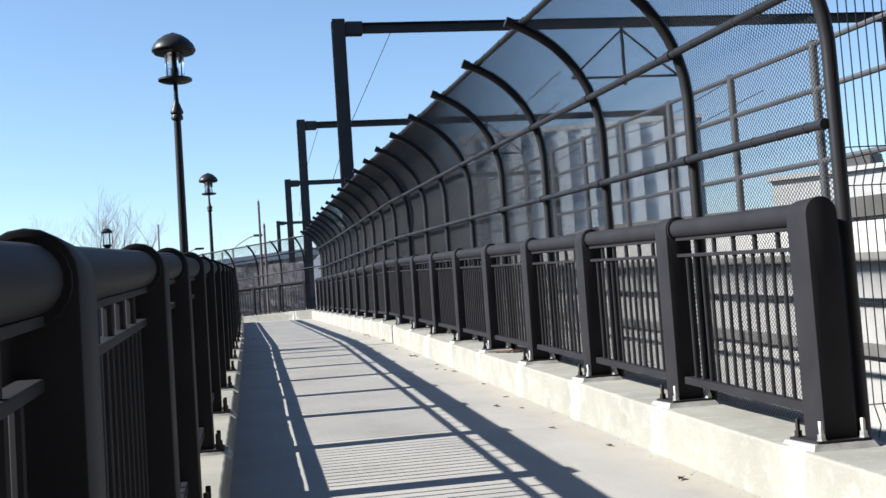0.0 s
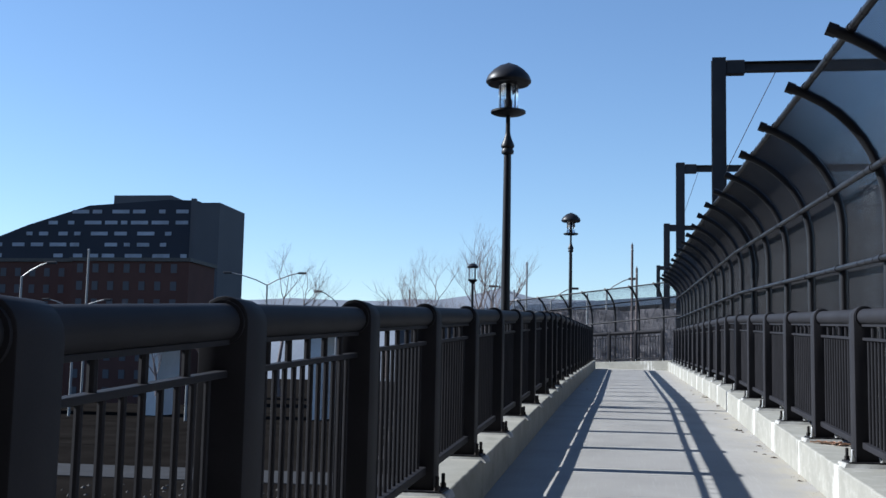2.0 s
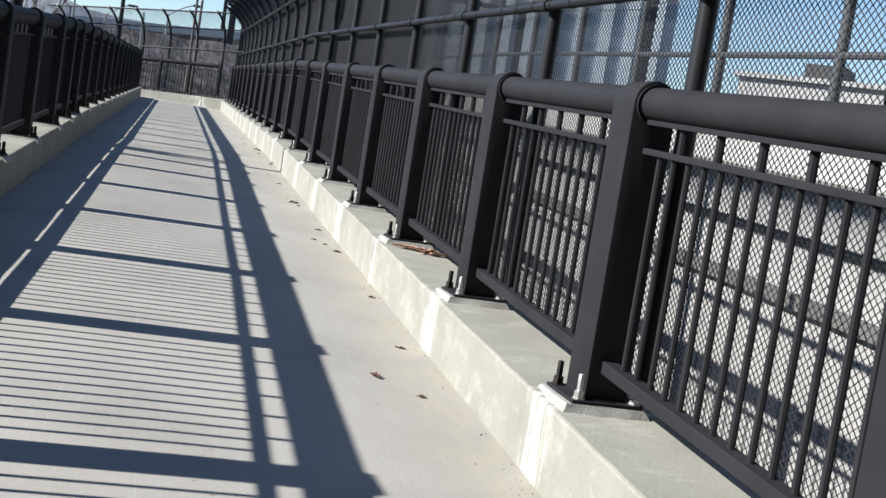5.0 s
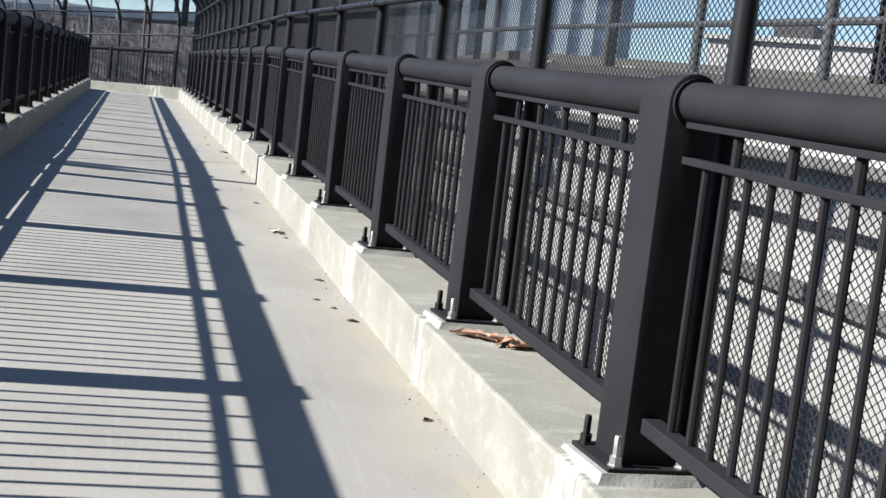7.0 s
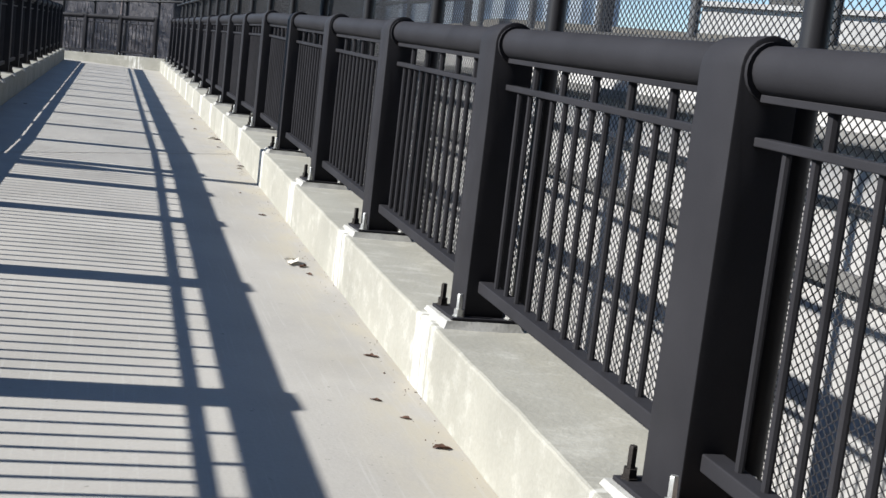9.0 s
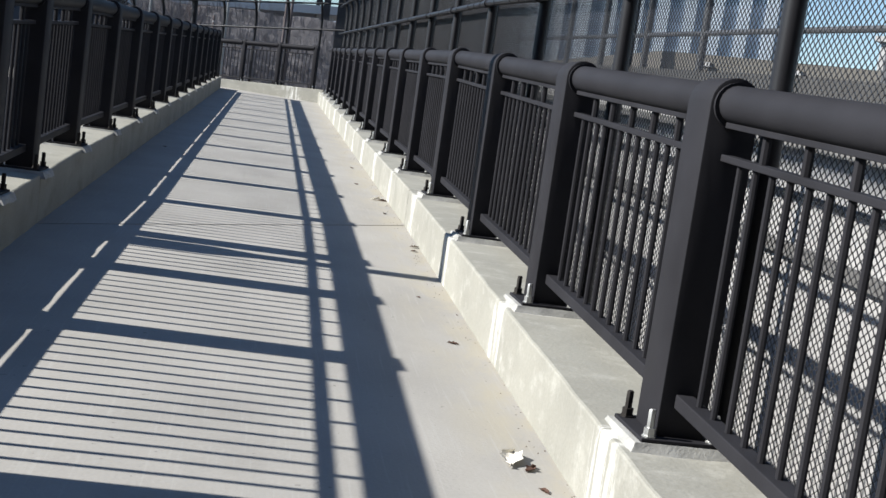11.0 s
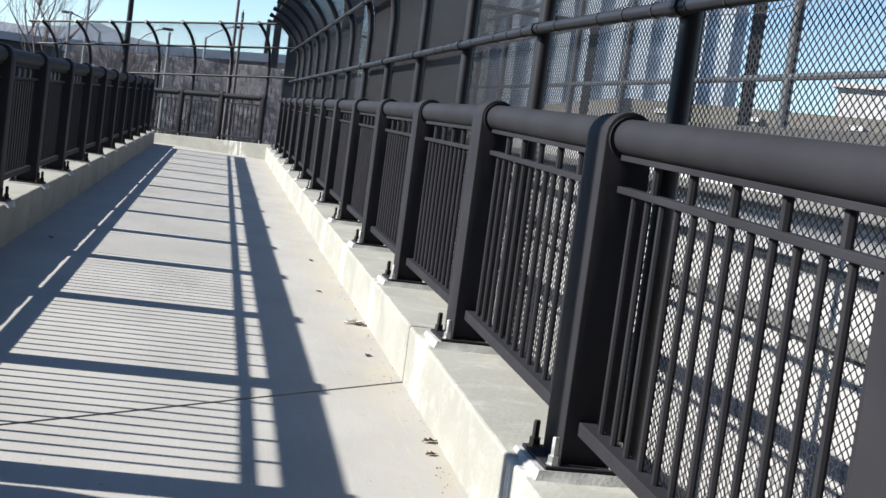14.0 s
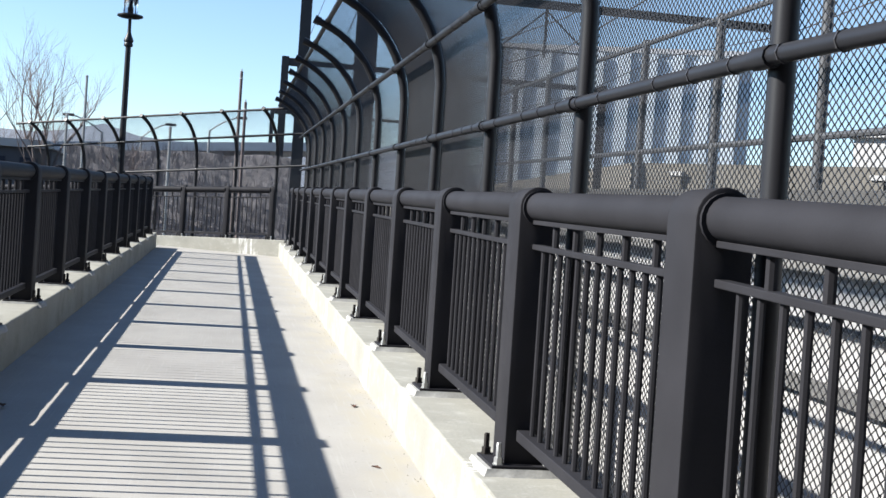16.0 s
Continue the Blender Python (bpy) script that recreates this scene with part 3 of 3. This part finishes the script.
solid("ballast", Geo().box(WX + 0.5, 34, -60, 420, -6, -0.6), BALLAST, "grey stone ballast of the railway", "track bed", kind="structure")
solid("wall_far", Geo().box(34, 35, 112, 300, -5.9, 9.4), TAN, "cream masonry wall beyond the tracks", "wall")
ws = solid("wall_slant", Geo().box(0.6, 90, 0, 1, 0, 15.3), TAN, "cream masonry wall set back from the tracks", "wall")
ws.matrix_basis = pose(34.0, 112.0, -5.9, 0, 0, -45)
for k in range(10):
    strip = thing("wall_pier", "pale pier standing against the cream wall", "pier", "piers of the cream wall")
    strip.matrix_basis = pose(34.0, 112.0, -5.9, 0, 0, -45) @ pose(4.0 + 8.5 * k, -0.4, 0)
    part("shaft", shared(CLIP, "pier", lambda: Geo().box(0, 0.9, 0, 0.398, 0, 14.2).mesh("shaft", TAN, False)), strip)
    part("cap_stone", shared(CLIP, "piercap", lambda: Geo().box(-0.15, 1.05, -0.15, 0.398, 14.2, 14.6).mesh("cap_stone", WALL, False)), strip)

block = thing("ribbed_tower_block", "tall pale blue-grey block with upright ribs and glazing", "building")
block.matrix_basis = pose(38.0, 196.0, -6.0, 0, 0, -20)
part("wall", Geo().box(0, 42, 0, 16, 0, 39.0).mesh("wall", HALL, False), block)
part("roof", Geo().box(-0.4, 42.4, -0.4, 16.4, 39.0, 39.8).mesh("roof", VIADUCT, False), block)
for i in range(10):
    part("rib", shared(CLIP, "blockrib", lambda: Geo().box(0, 1.9, -0.7, 0.0, 0, 38.8).mesh("rib", RIBPALE, False)), block, "", (0.3 + 4.2 * i, 0, 0))
    for r in range(9):
        part("window", shared(CLIP, "blockwin", lambda: Geo().box(0, 2.1, -0.06, 0.05, 0, 2.6).mesh("window", BLUEGLASS, False)), block, "", (min(2.2 + 4.2 * i, 39.9), 0, 1.6 + 4.1 * r))

shed = thing("low_building", "long white flat-roofed building with dark windows beyond the tracks", "building", "pale buildings beyond the tracks")
shed.matrix_basis = pose(54.6, 110.4, -6.0, 0, 0, -45)
part("wall", Geo().box(0, 48, 0, 16, 0, 19.2).mesh("wall", WALL, False), shed)
part("roof", Geo().box(-0.5, 48.5, -0.5, 16.5, 19.2, 19.7).mesh("roof", WALL, False), shed)
for i in range(8):
    for r in (13.0, 16.6) if i > 2 else (13.0,):
        part("window", shared(CLIP, "shedwin", lambda: Geo().box(0, 3.6, -0.06, 0.05, 0, 1.8).mesh("window", DARKBLD, False)), shed, "", (1.6 + 5.8 * i, 0, r))
for x, w in ((6.0, 4.0), (26.0, 8.0)):
    unit = thing("roof_unit", "dark grey ventilation unit on the white flat roof", "roof unit", "roof units")
    unit.matrix_basis = pose(54.6, 110.4, 13.7, 0, 0, -45) @ pose(x, 2.0, 0)
    part("casing", Geo().box(0, w, 0, 5, 0.25, 1.7).mesh("casing", RAILDARK, False, 1, 0.05), unit)
    for q in (0.2, w - 0.5):
        part("skid", Geo().box(q, q + 0.3, 0.2, 4.8, 0, 0.25).mesh("skid", RUST, False), unit)


# Added wall, never in view: it cuts the sky's fill on the near faces.
solid("wall_sky_block", Geo().box(-60, 34, -13.0, -12.0, -6, 26), BRICK, "unseen dark brick wall added to block sky light from behind", "wall")


def gantry(y, ztop, xa, xb):
    """A railway portal: two columns, a beam with knee brackets and a hanging bracket."""
    root = thing("railway_gantry", "dark weathered steel portal spanning the railway tracks", "gantry", "railway portals")
    root.location = (0, y, -0.6)
    H = ztop + 0.6
    for x in (xa, xb):
        col = Geo().box(x - 0.03, x + 0.57, -0.3, -0.26, 0, H).box(x - 0.03, x + 0.57, 0.26, 0.3, 0, H).box(x + 0.22, x + 0.30, -0.26, 0.26, 0, H)
        part("column", col.mesh("column", RUST, False), root)
    beam = Geo().box(xa + 0.57, xb, -0.2, 0.2, H - 0.62, H - 0.58).box(xa + 0.57, xb, -0.2, 0.2, H - 0.22, H - 0.18).box(xa + 0.57, xb, -0.03, 0.03, H - 0.58, H - 0.22)
    part("beam", beam.mesh("beam", RUST, False), root)
    part("knee_bracket", Geo().box(xa + 0.57, xa + 1.4, -0.22, 0.22, H - 0.75, H - 0.1).mesh("knee_bracket", RUST, False, 1, 0.05), root)
    x = xa + (xb - xa) * 0.5
    hang = [("drop_post", [(x, 0, H - 0.6), (x, 0, H - 3.5)], 0.085), ("tie_bar", [(x - 2.7, 0, H - 3.1), (x + 2.7, 0, H - 3.1)], 0.06)]
    hang += [("strut", [(x, 0, H - 0.75), (x + q * 2.7, 0, H - 3.1)], 0.055) for q in (-1, 1)]
    for nm, pts, r in hang:
        part(nm, Geo().tube(pts, r, 6).mesh(nm, RUST), root, "member of the triangular wire bracket")
    return root


for y, z, xa in ((47.8, 14.8, 2.2), (78.8, 15.9, 2.02), (112, 16.0, 2.3), (190, 19.5, 3.8)):
    gantry(y, z, xa, 30.5)

for x, z in ((13.0, 10.6), (13.0, 12.0), (23.5, 10.8), (23.5, 12.2)):
    wire = thing("overhead_wire", "thin dark overhead wire strung between the portals", "wire", "overhead wires")
    part("strand", Geo().tube([(x, 47.8, z), (x, 63, z - 0.35), (x, 78.8, z + 0.9), (x, 95, z + 0.5), (x, 112, z + 1.2)], 0.03, 4).mesh("strand", RUST), wire)
for p, q in (((5.0, 47.8, 14.3), (2.6, 58, 8.5)), ((3.6, 78.8, 15.4), (2.4, 90, 10.0))):
    wire = thing("stay_wire", "thin slack wire hanging from the portal", "wire", "slack wires")
    part("strand", Geo().tube([p, ((p[0] + q[0]) / 2 - 0.5, (p[1] + q[1]) / 2, (p[2] + q[2]) / 2 - 0.6), q], 0.018, 4).mesh("strand", RUST), wire)

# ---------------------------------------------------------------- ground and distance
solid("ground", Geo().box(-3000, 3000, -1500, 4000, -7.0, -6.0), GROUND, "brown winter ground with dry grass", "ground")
solid("road", Geo().box(-220, -8, 62, 70, -6.0, -5.95), ROAD, "grey asphalt road below the walkway", "road")


def ridge(y, x0, x1, h, seed, back=400, lift=60, wild=1.0):
    g = Geo()
    n = 140
    for i in range(n + 1):
        x = x0 + (x1 - x0) * i / n
        z = h * (0.75 + wild * (0.14 * noise.noise((x * 0.004 + seed, 1.3, 0)) + 0.12 * noise.noise((x * 0.05, seed, 3)) + 0.08 * noise.noise((x * 0.4, seed, 5))))
        g.v += [(x, y, -6), (x, y + lift, z - 6), (x, y + back, z - 8)]
    for i in range(n):
        q = i * 3
        g.f += [(q, q + 3, q + 4, q + 1), (q + 1, q + 4, q + 5, q + 2)]
    return g


solid("backdrop", ridge(1100, -2200, 2200, 114, 3.1), HILL, "low far ridge of bare woods, haze painted into its pale blue-grey", "hill", smooth=True)
solid("embankment", ridge(84, -20, 3.4, 16.4, 7.7, 60, 14, 0.3), SCRUB, "brown grassy railway embankment", "embankment", smooth=True)

# stones and debris on the ground below the walkway
rnd = random.Random(29)
g = Geo()
for i in range(2600):
    x, y = -3.6 - 60 * rnd.random() ** 1.6, rnd.uniform(-10, 60)
    q, o = rnd.uniform(0.05, 0.22), len(g.v)
    for k in range(4):
        g.v.append((x + q * math.cos(1.57 * k) * rnd.uniform(0.5, 1.2), y + q * math.sin(1.57 * k) * rnd.uniform(0.5, 1.2), -6.02))
    g.v.append((x, y, -6 + q * rnd.uniform(0.4, 1.0)))
    g.f += [(o, o + 1, o + 4), (o + 1, o + 2, o + 4), (o + 2, o + 3, o + 4), (o + 3, o, o + 4), (o + 3, o + 2, o + 1, o)]
tagged(new("stones", g.mesh("stones", BALLAST, False)), "scattered pale stones on the dark ground", "stones", "", "stuff")

# winter brush on the embankment
rnd = random.Random(17)
g = Geo()
for i in range(2900):
    x, y = rnd.uniform(-20, 3.2), rnd.uniform(82, 98)
    z = -6 + max(0.0, (y - 84) / 14) * 11.8
    for k in range(4):
        a, h = rnd.uniform(0, 6.283), rnd.uniform(0.6, 1.7)
        w, o = 0.045, len(g.v)
        tx, ty = x + 0.5 * h * math.cos(a) * rnd.random(), y + 0.5 * h * math.sin(a) * rnd.random()
        g.v += [(x - w, y, z), (x + w, y, z), (x, y + w, z), (tx, ty, z + h)]
        g.f += [(o, o + 1, o + 3), (o + 1, o + 2, o + 3), (o + 2, o, o + 3)]
tagged(new("brush", g.mesh("brush", BRUSH, False)), "tangled bare winter brush on the embankment", "brush", "", "stuff")

shed = thing("grey_shed", "pale grey flat-roofed shed with a row of dark windows", "building")
shed.location = (-17, 74, -6)
part("wall", Geo().box(0, 6.8, 0, 4, 0, 10.6).mesh("wall", PALEBLD, False), shed)
part("roof", Geo().prism([(-0.2, 10.6), (7.0, 10.6), (6.7, 11.0), (0.1, 11.0)], -0.3, 4.3).mesh("roof", WALL, False), shed)
for i in range(4):
    part("window", shared(CLIP, "longwin", lambda: Geo().box(0, 0.9, -0.06, 0.05, 0, 0.8).mesh("window", DARKBLD, False)), shed, "", (0.5 + 1.6 * i, 0, 9.3))

# viaduct that climbs across the distance
via = thing("viaduct", "grey concrete road viaduct climbing across the distance", "viaduct")
g = Geo()
for x in (-150.0, 8.0):
    z = 11.2 + 0.075 * x
    g.v += [(x, 150, z - 1.0), (x, 162, z - 1.0), (x, 162, z), (x, 150, z)]
g.f = [(0, 1, 5, 4), (1, 2, 6, 5), (2, 3, 7, 6), (3, 0, 4, 7), (3, 2, 1, 0), (4, 5, 6, 7)]
part("deck", g.mesh("deck", VIADUCT, False), via)
for i in range(7):
    x = -140 + 24 * i
    z = 11.2 + 0.075 * x - 0.95
    part("pier", Geo().box(x - 1, x + 1, 152, 160, -6, max(z, -4)).mesh("pier", VIADUCT, False), via)


# ---------------------------------------------------------------- trees
def tree(x, y, z0, height, seed, spread=0.6):
    rnd = random.Random(seed)
    root = thing("bare_tree", "leafless winter tree with fine grey-brown twigs", "tree", "bare trees")
    root.location = (x, y, z0)
    trunk, limbs, twigs = Geo(), [], Geo()

    def grow(p, d, length, r, depth, geo):
        pts, rr = [p], [r]
        for i in range(4):
            d = (d + Vector((rnd.uniform(-1, 1), rnd.uniform(-1, 1), rnd.uniform(-0.25, 0.8))) * 0.20).normalized()
            p = p + d * length / 4
            pts.append(p)
            rr.append(r * (1 - 0.13 * (i + 1)))
        geo.tube(pts, rr, 7 if depth == 0 else (5 if depth < 3 else 3), False)
        if depth >= 5:
            return
        for k in range(4 if depth < 4 else 3):
            a = rnd.uniform(0, 6.283)
            side = Vector((math.cos(a), math.sin(a), 0))
            nd = (d * rnd.uniform(0.7, 1.0) + side * rnd.uniform(0.4, 0.9) * (spread + 0.4) + Vector((0, 0, 0.15))).normalized()
            q = pts[rnd.choice((2, 3, 4))] if k else pts[4]
            sub = twigs
            if depth == 0:
                sub = Geo()
                limbs.append(sub)
            elif depth == 1:
                sub = geo
            grow(q, nd, length * rnd.uniform(0.52, 0.74), rr[3] * rnd.uniform(0.6, 0.8), depth + 1, sub)

    grow(Vector((0, 0, 0)), Vector((0, 0, 1)), height * 0.42, height * 0.017, 0, trunk)
    part("trunk", trunk.mesh("trunk", BARK), root)
    for g in limbs:
        part("limb", g.mesh("limb", BARK), root)
    tagged(part("twig_mass", twigs.mesh("twig_mass", BARK, False), root, "mass of fine bare twigs"), kind="stuff")
    return root


for i, (x, y, z0, h) in enumerate(((-10.9, 74, -4.0, 15.0), (-16.4, 90, -2.0, 9.0), (-21, 110, -2.0, 15.2), (-36.3, 110, -2, 15.6), (-47, 118, -2, 9.0), (-62, 140, -3, 12), (-26, 130, 0, 12), (-7.5, 95, 0.5, 7.0))):
    tree(x, y, z0, h, 11 + i, 0.25 if i == 0 else 0.5)


def street_lamp(x, y, z0, ztop, arms):
    root = thing("street_lamp", "grey steel street lamp with a bent arm", "street lamp", "street lamps")
    root.location = (x, y, z0)
    H = ztop - z0
    part("pole", Geo().lathe([(0.16, 0), (0.09, H - 1.2)], 10).mesh("pole", GALV), root)
    for a in arms:
        pts = [(0, 0, H - 1.3), (a * 0.3, 0, H - 0.75), (a * 0.7, 0, H - 0.25), (a, 0, H)]
        part("arm", Geo().tube(pts, 0.06, 6).mesh("arm", GALV), root)
        part("lamp_head", Geo().box(a - 0.45 + 0.35 * (1 if a > 0 else -1), a + 0.45 + 0.35 * (1 if a > 0 else -1), -0.16, 0.16, H - 0.12, H + 0.10).mesh("lamp_head", RUST, False, 1, 0.05), root)
    return root


for x, y, z0, zt, arms in ((-38.6, 112, -5, 10.8, (3.4, -4.0)), (-32.0, 116, -5, 9.2, (-1.8,)), (-3.3, 110, 1, 10.3, (2.2,)), (-12.0, 112, 1, 9.6, (-2.4,)), (-9.0, 114, 1, 9.6, (2.0,)), (-64, 120, -5, 8.3, (-3.2, 3.6)), (-48.5, 116, -5, 7.2, (-2.6, 2.4)), (-54, 90, -5, 9.6, (2.4,))):
    street_lamp(x, y, z0, zt, arms)


def short_mast(x, y, z0, zt, r=0.085):
    root = thing("utility_pole", "weathered timber utility pole", "utility pole", "utility poles")
    root.location = (x, y, z0)
    part("pole", Geo().lathe([(r * 1.3, 0), (r, zt - z0)], 10).mesh("pole", BARK), root)
    part("insulator", Geo().lathe([(0.05, zt - z0 - 0.5), (0.12, zt - z0 - 0.45), (0.05, zt - z0 - 0.3), (0.03, zt - z0 + 0.15)], 8).mesh("insulator", GALV), root)


for x, y, z0, zt in ((-1.06, 81.8, -5.9, 10.4), (-0.72, 82.4, -5.9, 8.7), (-24.5, 118, 0, 9.6), (-27.5, 121, 0, 8.8), (-41.5, 120, -2, 7.6), (-45, 121, -2, 6.6), (-6.0, 92, 0, 5.4)):
    short_mast(x, y, z0, zt)


for x, y, zt in ((-7.9, 62, 5.4), (-7.1, 61, 6.9), (-3.6, 58, 4.9), (-28.4, 50.6, 6.4)):
    mast = thing("slim_pole", "slim galvanised steel pole below the walkway", "pole", "slim galvanised poles")
    mast.location = (x, y, -6)
    part("shaft", Geo().lathe([(0.07, 0), (0.05, zt + 6)], 8).mesh("shaft", GALV), mast)
    part("cap", Geo().lathe([(0.065, zt + 5.98), (0.06, zt + 6.03), (0.01, zt + 6.06)], 8).mesh("cap", GALV), mast)


# ---------------------------------------------------------------- far buildings
def tower():
    root = thing("apartment_tower", "tall dark apartment tower with pale windows and sloping roofline", "building")
    root.location = (-8.2, 262, -2.2)
    prof = [(-230, 0), (-97, 0), (-97, 44.2), (-104, 44.4), (-125, 43.0), (-141, 38.2), (-152, 34.0), (-190, 27), (-230, 25)]
    part("wall", Geo().prism(prof, 0, 18).mesh("wall", DARKBLD, False), root)
    part("end_wall", Geo().box(-96.9, -90.5, -1.5, 17, 0, 43.4).mesh("end_wall", PALEBLD, False), root)
    part("roof_house", Geo().box(-120, -105, 3, 12, 43.6, 46.0).mesh("roof_house", PALEBLD, False), root)
    part("fin", Geo().box(-98.2, -97, -0.6, 0.2, 0, 44.6).mesh("fin", PALEBLD, False), root)
    rnd = random.Random(5)
    for row in range(12):
        z = 41.0 - 2.75 * row
        x = -99.0
        while x > -200:
            w = rnd.choice((1.6, 2.4, 3.2, 4.4))
            roof = 43.5 if x > -125 else (43.5 + (x + 125) * 0.33 if x > -152 else 34 + (x + 152) * 0.18)
            if z + 2.2 < roof and rnd.random() < 0.86:
                part("window", shared(CLIP, ("win", w), lambda: Geo().box(-w, 0, -0.12, 0.1, 0, 0.9).mesh("window", WINW, False)), root, "", (x, 0, z))
            x -= w + rnd.choice((1.0, 1.8, 2.8))
    return root


tower()


def brick_house(x, y, w, d, h, seed):
    root = thing("brick_building", "dark red brick building with rows of pale windows", "building", "brick buildings")
    root.location = (x, y, -6)
    part("wall", Geo().box(0, w, 0, d, 0, h).mesh("wall", BRICK, False), root)
    part("roof", Geo().box(-0.4, w + 0.4, -0.4, d + 0.4, h, h + 0.7).mesh("roof", RAILDARK, False), root)
    for r in range(int(h // 3.4)):
        for c in range(int(w // 3.2)):
            part("window", shared(CLIP, "brickwin", lambda: Geo().box(0, 1.2, -0.1, 0.1, 0, 1.7).mesh("window", PALEBLD, False)), root, "", (1.2 + 3.2 * c, 0, 1.2 + 3.4 * r))


brick_house(-108, 205, 24, 14, 27.2, 1)
brick_house(-84, 212, 8, 14, 18, 2)
brick_house(-165, 215, 56, 14, 28.0, 3)

# ---------------------------------------------------------------- litter on the deck and curb
def leaf(x, y, z, size, material, seed, label, cat="leaf", group="dry leaves on the deck"):
    rnd = random.Random(seed)
    g = Geo()
    n = 6
    for i in range(n + 1):
        for j in range(n + 1):
            u, v = i / n * 2 - 1, j / n * 2 - 1
            w = (1 - abs(u) ** 1.7) * (0.75 + 0.25 * math.cos(9 * u + seed))
            q = noise.noise((u * 1.7 + seed, v * 1.7, seed * 0.3))
            g.v.append((u * size, v * w * size * 0.6 + 0.15 * size * q, size * (0.10 + 0.34 * abs(q) + 0.28 * v * v * w)))
    for i in range(n):
        for j in range(n):
            q = i * (n + 1) + j
            g.f.append((q, q + n + 1, q + n + 2, q + 1))
    low = min(p[2] for p in g.v)
    g.v = [(a, b, c - low) for a, b, c in g.v]
    ob = thing("dry_leaf" if cat == "leaf" else "paper_scrap", label, cat, group, "", g.mesh("leaf", material))
    ob.matrix_basis = pose(x, y, z + 0.001, 0, 0, rnd.uniform(0, 360))
    return ob


for i, (x, y, r) in enumerate(((0.030, 7.16, 0.10), (0.085, 7.10, 0.085), (0.150, 7.06, 0.105), (0.215, 6.99, 0.09), (0.12, 7.13, 0.06))):
    leaf(x, y, fl(y) + 0.303, r, LEAF, 40 + i, "curled pinkish-brown dry leaf on the curb", group="dry leaves on the curb")
spots = ((-0.50, 4.98, 0.045), (-0.335, 4.70, 0.025), (-0.26, 5.6, 0.03), (-0.22, 9.7, 0.035), (-0.20, 8.6, 0.035), (-0.26, 8.9, 0.022), (-0.165, 15.9, 0.04), (-0.19, 15.72, 0.03), (-0.29, 21.3, 0.045), (-0.24, 17.5, 0.035), (-0.33, 9.1, 0.025), (-0.24, 11.3, 0.03), (-0.2, 6.9, 0.03), (-0.3, 2.4, 0.04), (-0.42, 3.4, 0.03), (-0.28, 13.2, 0.03), (-0.35, 19.6, 0.03), (-2.45, 20.9, 0.05), (-0.34, 14.2, 0.02), (-0.31, 1.1, 0.045), (-0.24, 0.4, 0.03), (-0.17, 18.40, 0.045), (-0.245, 11.50, 0.04))
for i, (x, y, r) in enumerate(spots):
    leaf(x, y, fl(y), r, LEAFD, 60 + i, "small dark curled dry leaf by the curb")
PAPER = mat("dirty_paper", (0.70, 0.66, 0.58), 0.9, 0.15, 20.0, 90.0, 0.4)
for i, (x, y, r) in enumerate(((-0.30, 11.59, 0.10), (-0.215, 18.45, 0.085))):
    leaf(x, y, fl(y), r, PAPER, 90 + i, "crumpled scrap of pale paper beside the curb", "litter", "paper scraps")
# crumbs of grit along the foot of the curb
rnd = random.Random(3)
g = Geo()
for i in range(420):
    y = rnd.uniform(-2, 30)
    x = XR - abs(rnd.gauss(0, 0.06)) - 0.004
    r = rnd.uniform(0.0015, 0.0045) * (1.6 if rnd.random() < 0.08 else 1)
    z = fl(y)
    o = len(g.v)
    for dx, dy, dz in ((r, 0, 0), (-r * 0.7, r, 0), (-r * 0.6, -r, 0), (0, 0, r * 0.9)):
        g.v.append((x + dx, y + dy * rnd.uniform(0.6, 1.8), z + dz))
    g.f += [(o, o + 1, o + 3), (o + 1, o + 2, o + 3), (o + 2, o, o + 3), (o, o + 2, o + 1)]
tagged(new("grit", g.mesh("grit", LEAFD, False)), "dark grit and leaf crumbs along the curb's foot", "grit", "", "stuff")
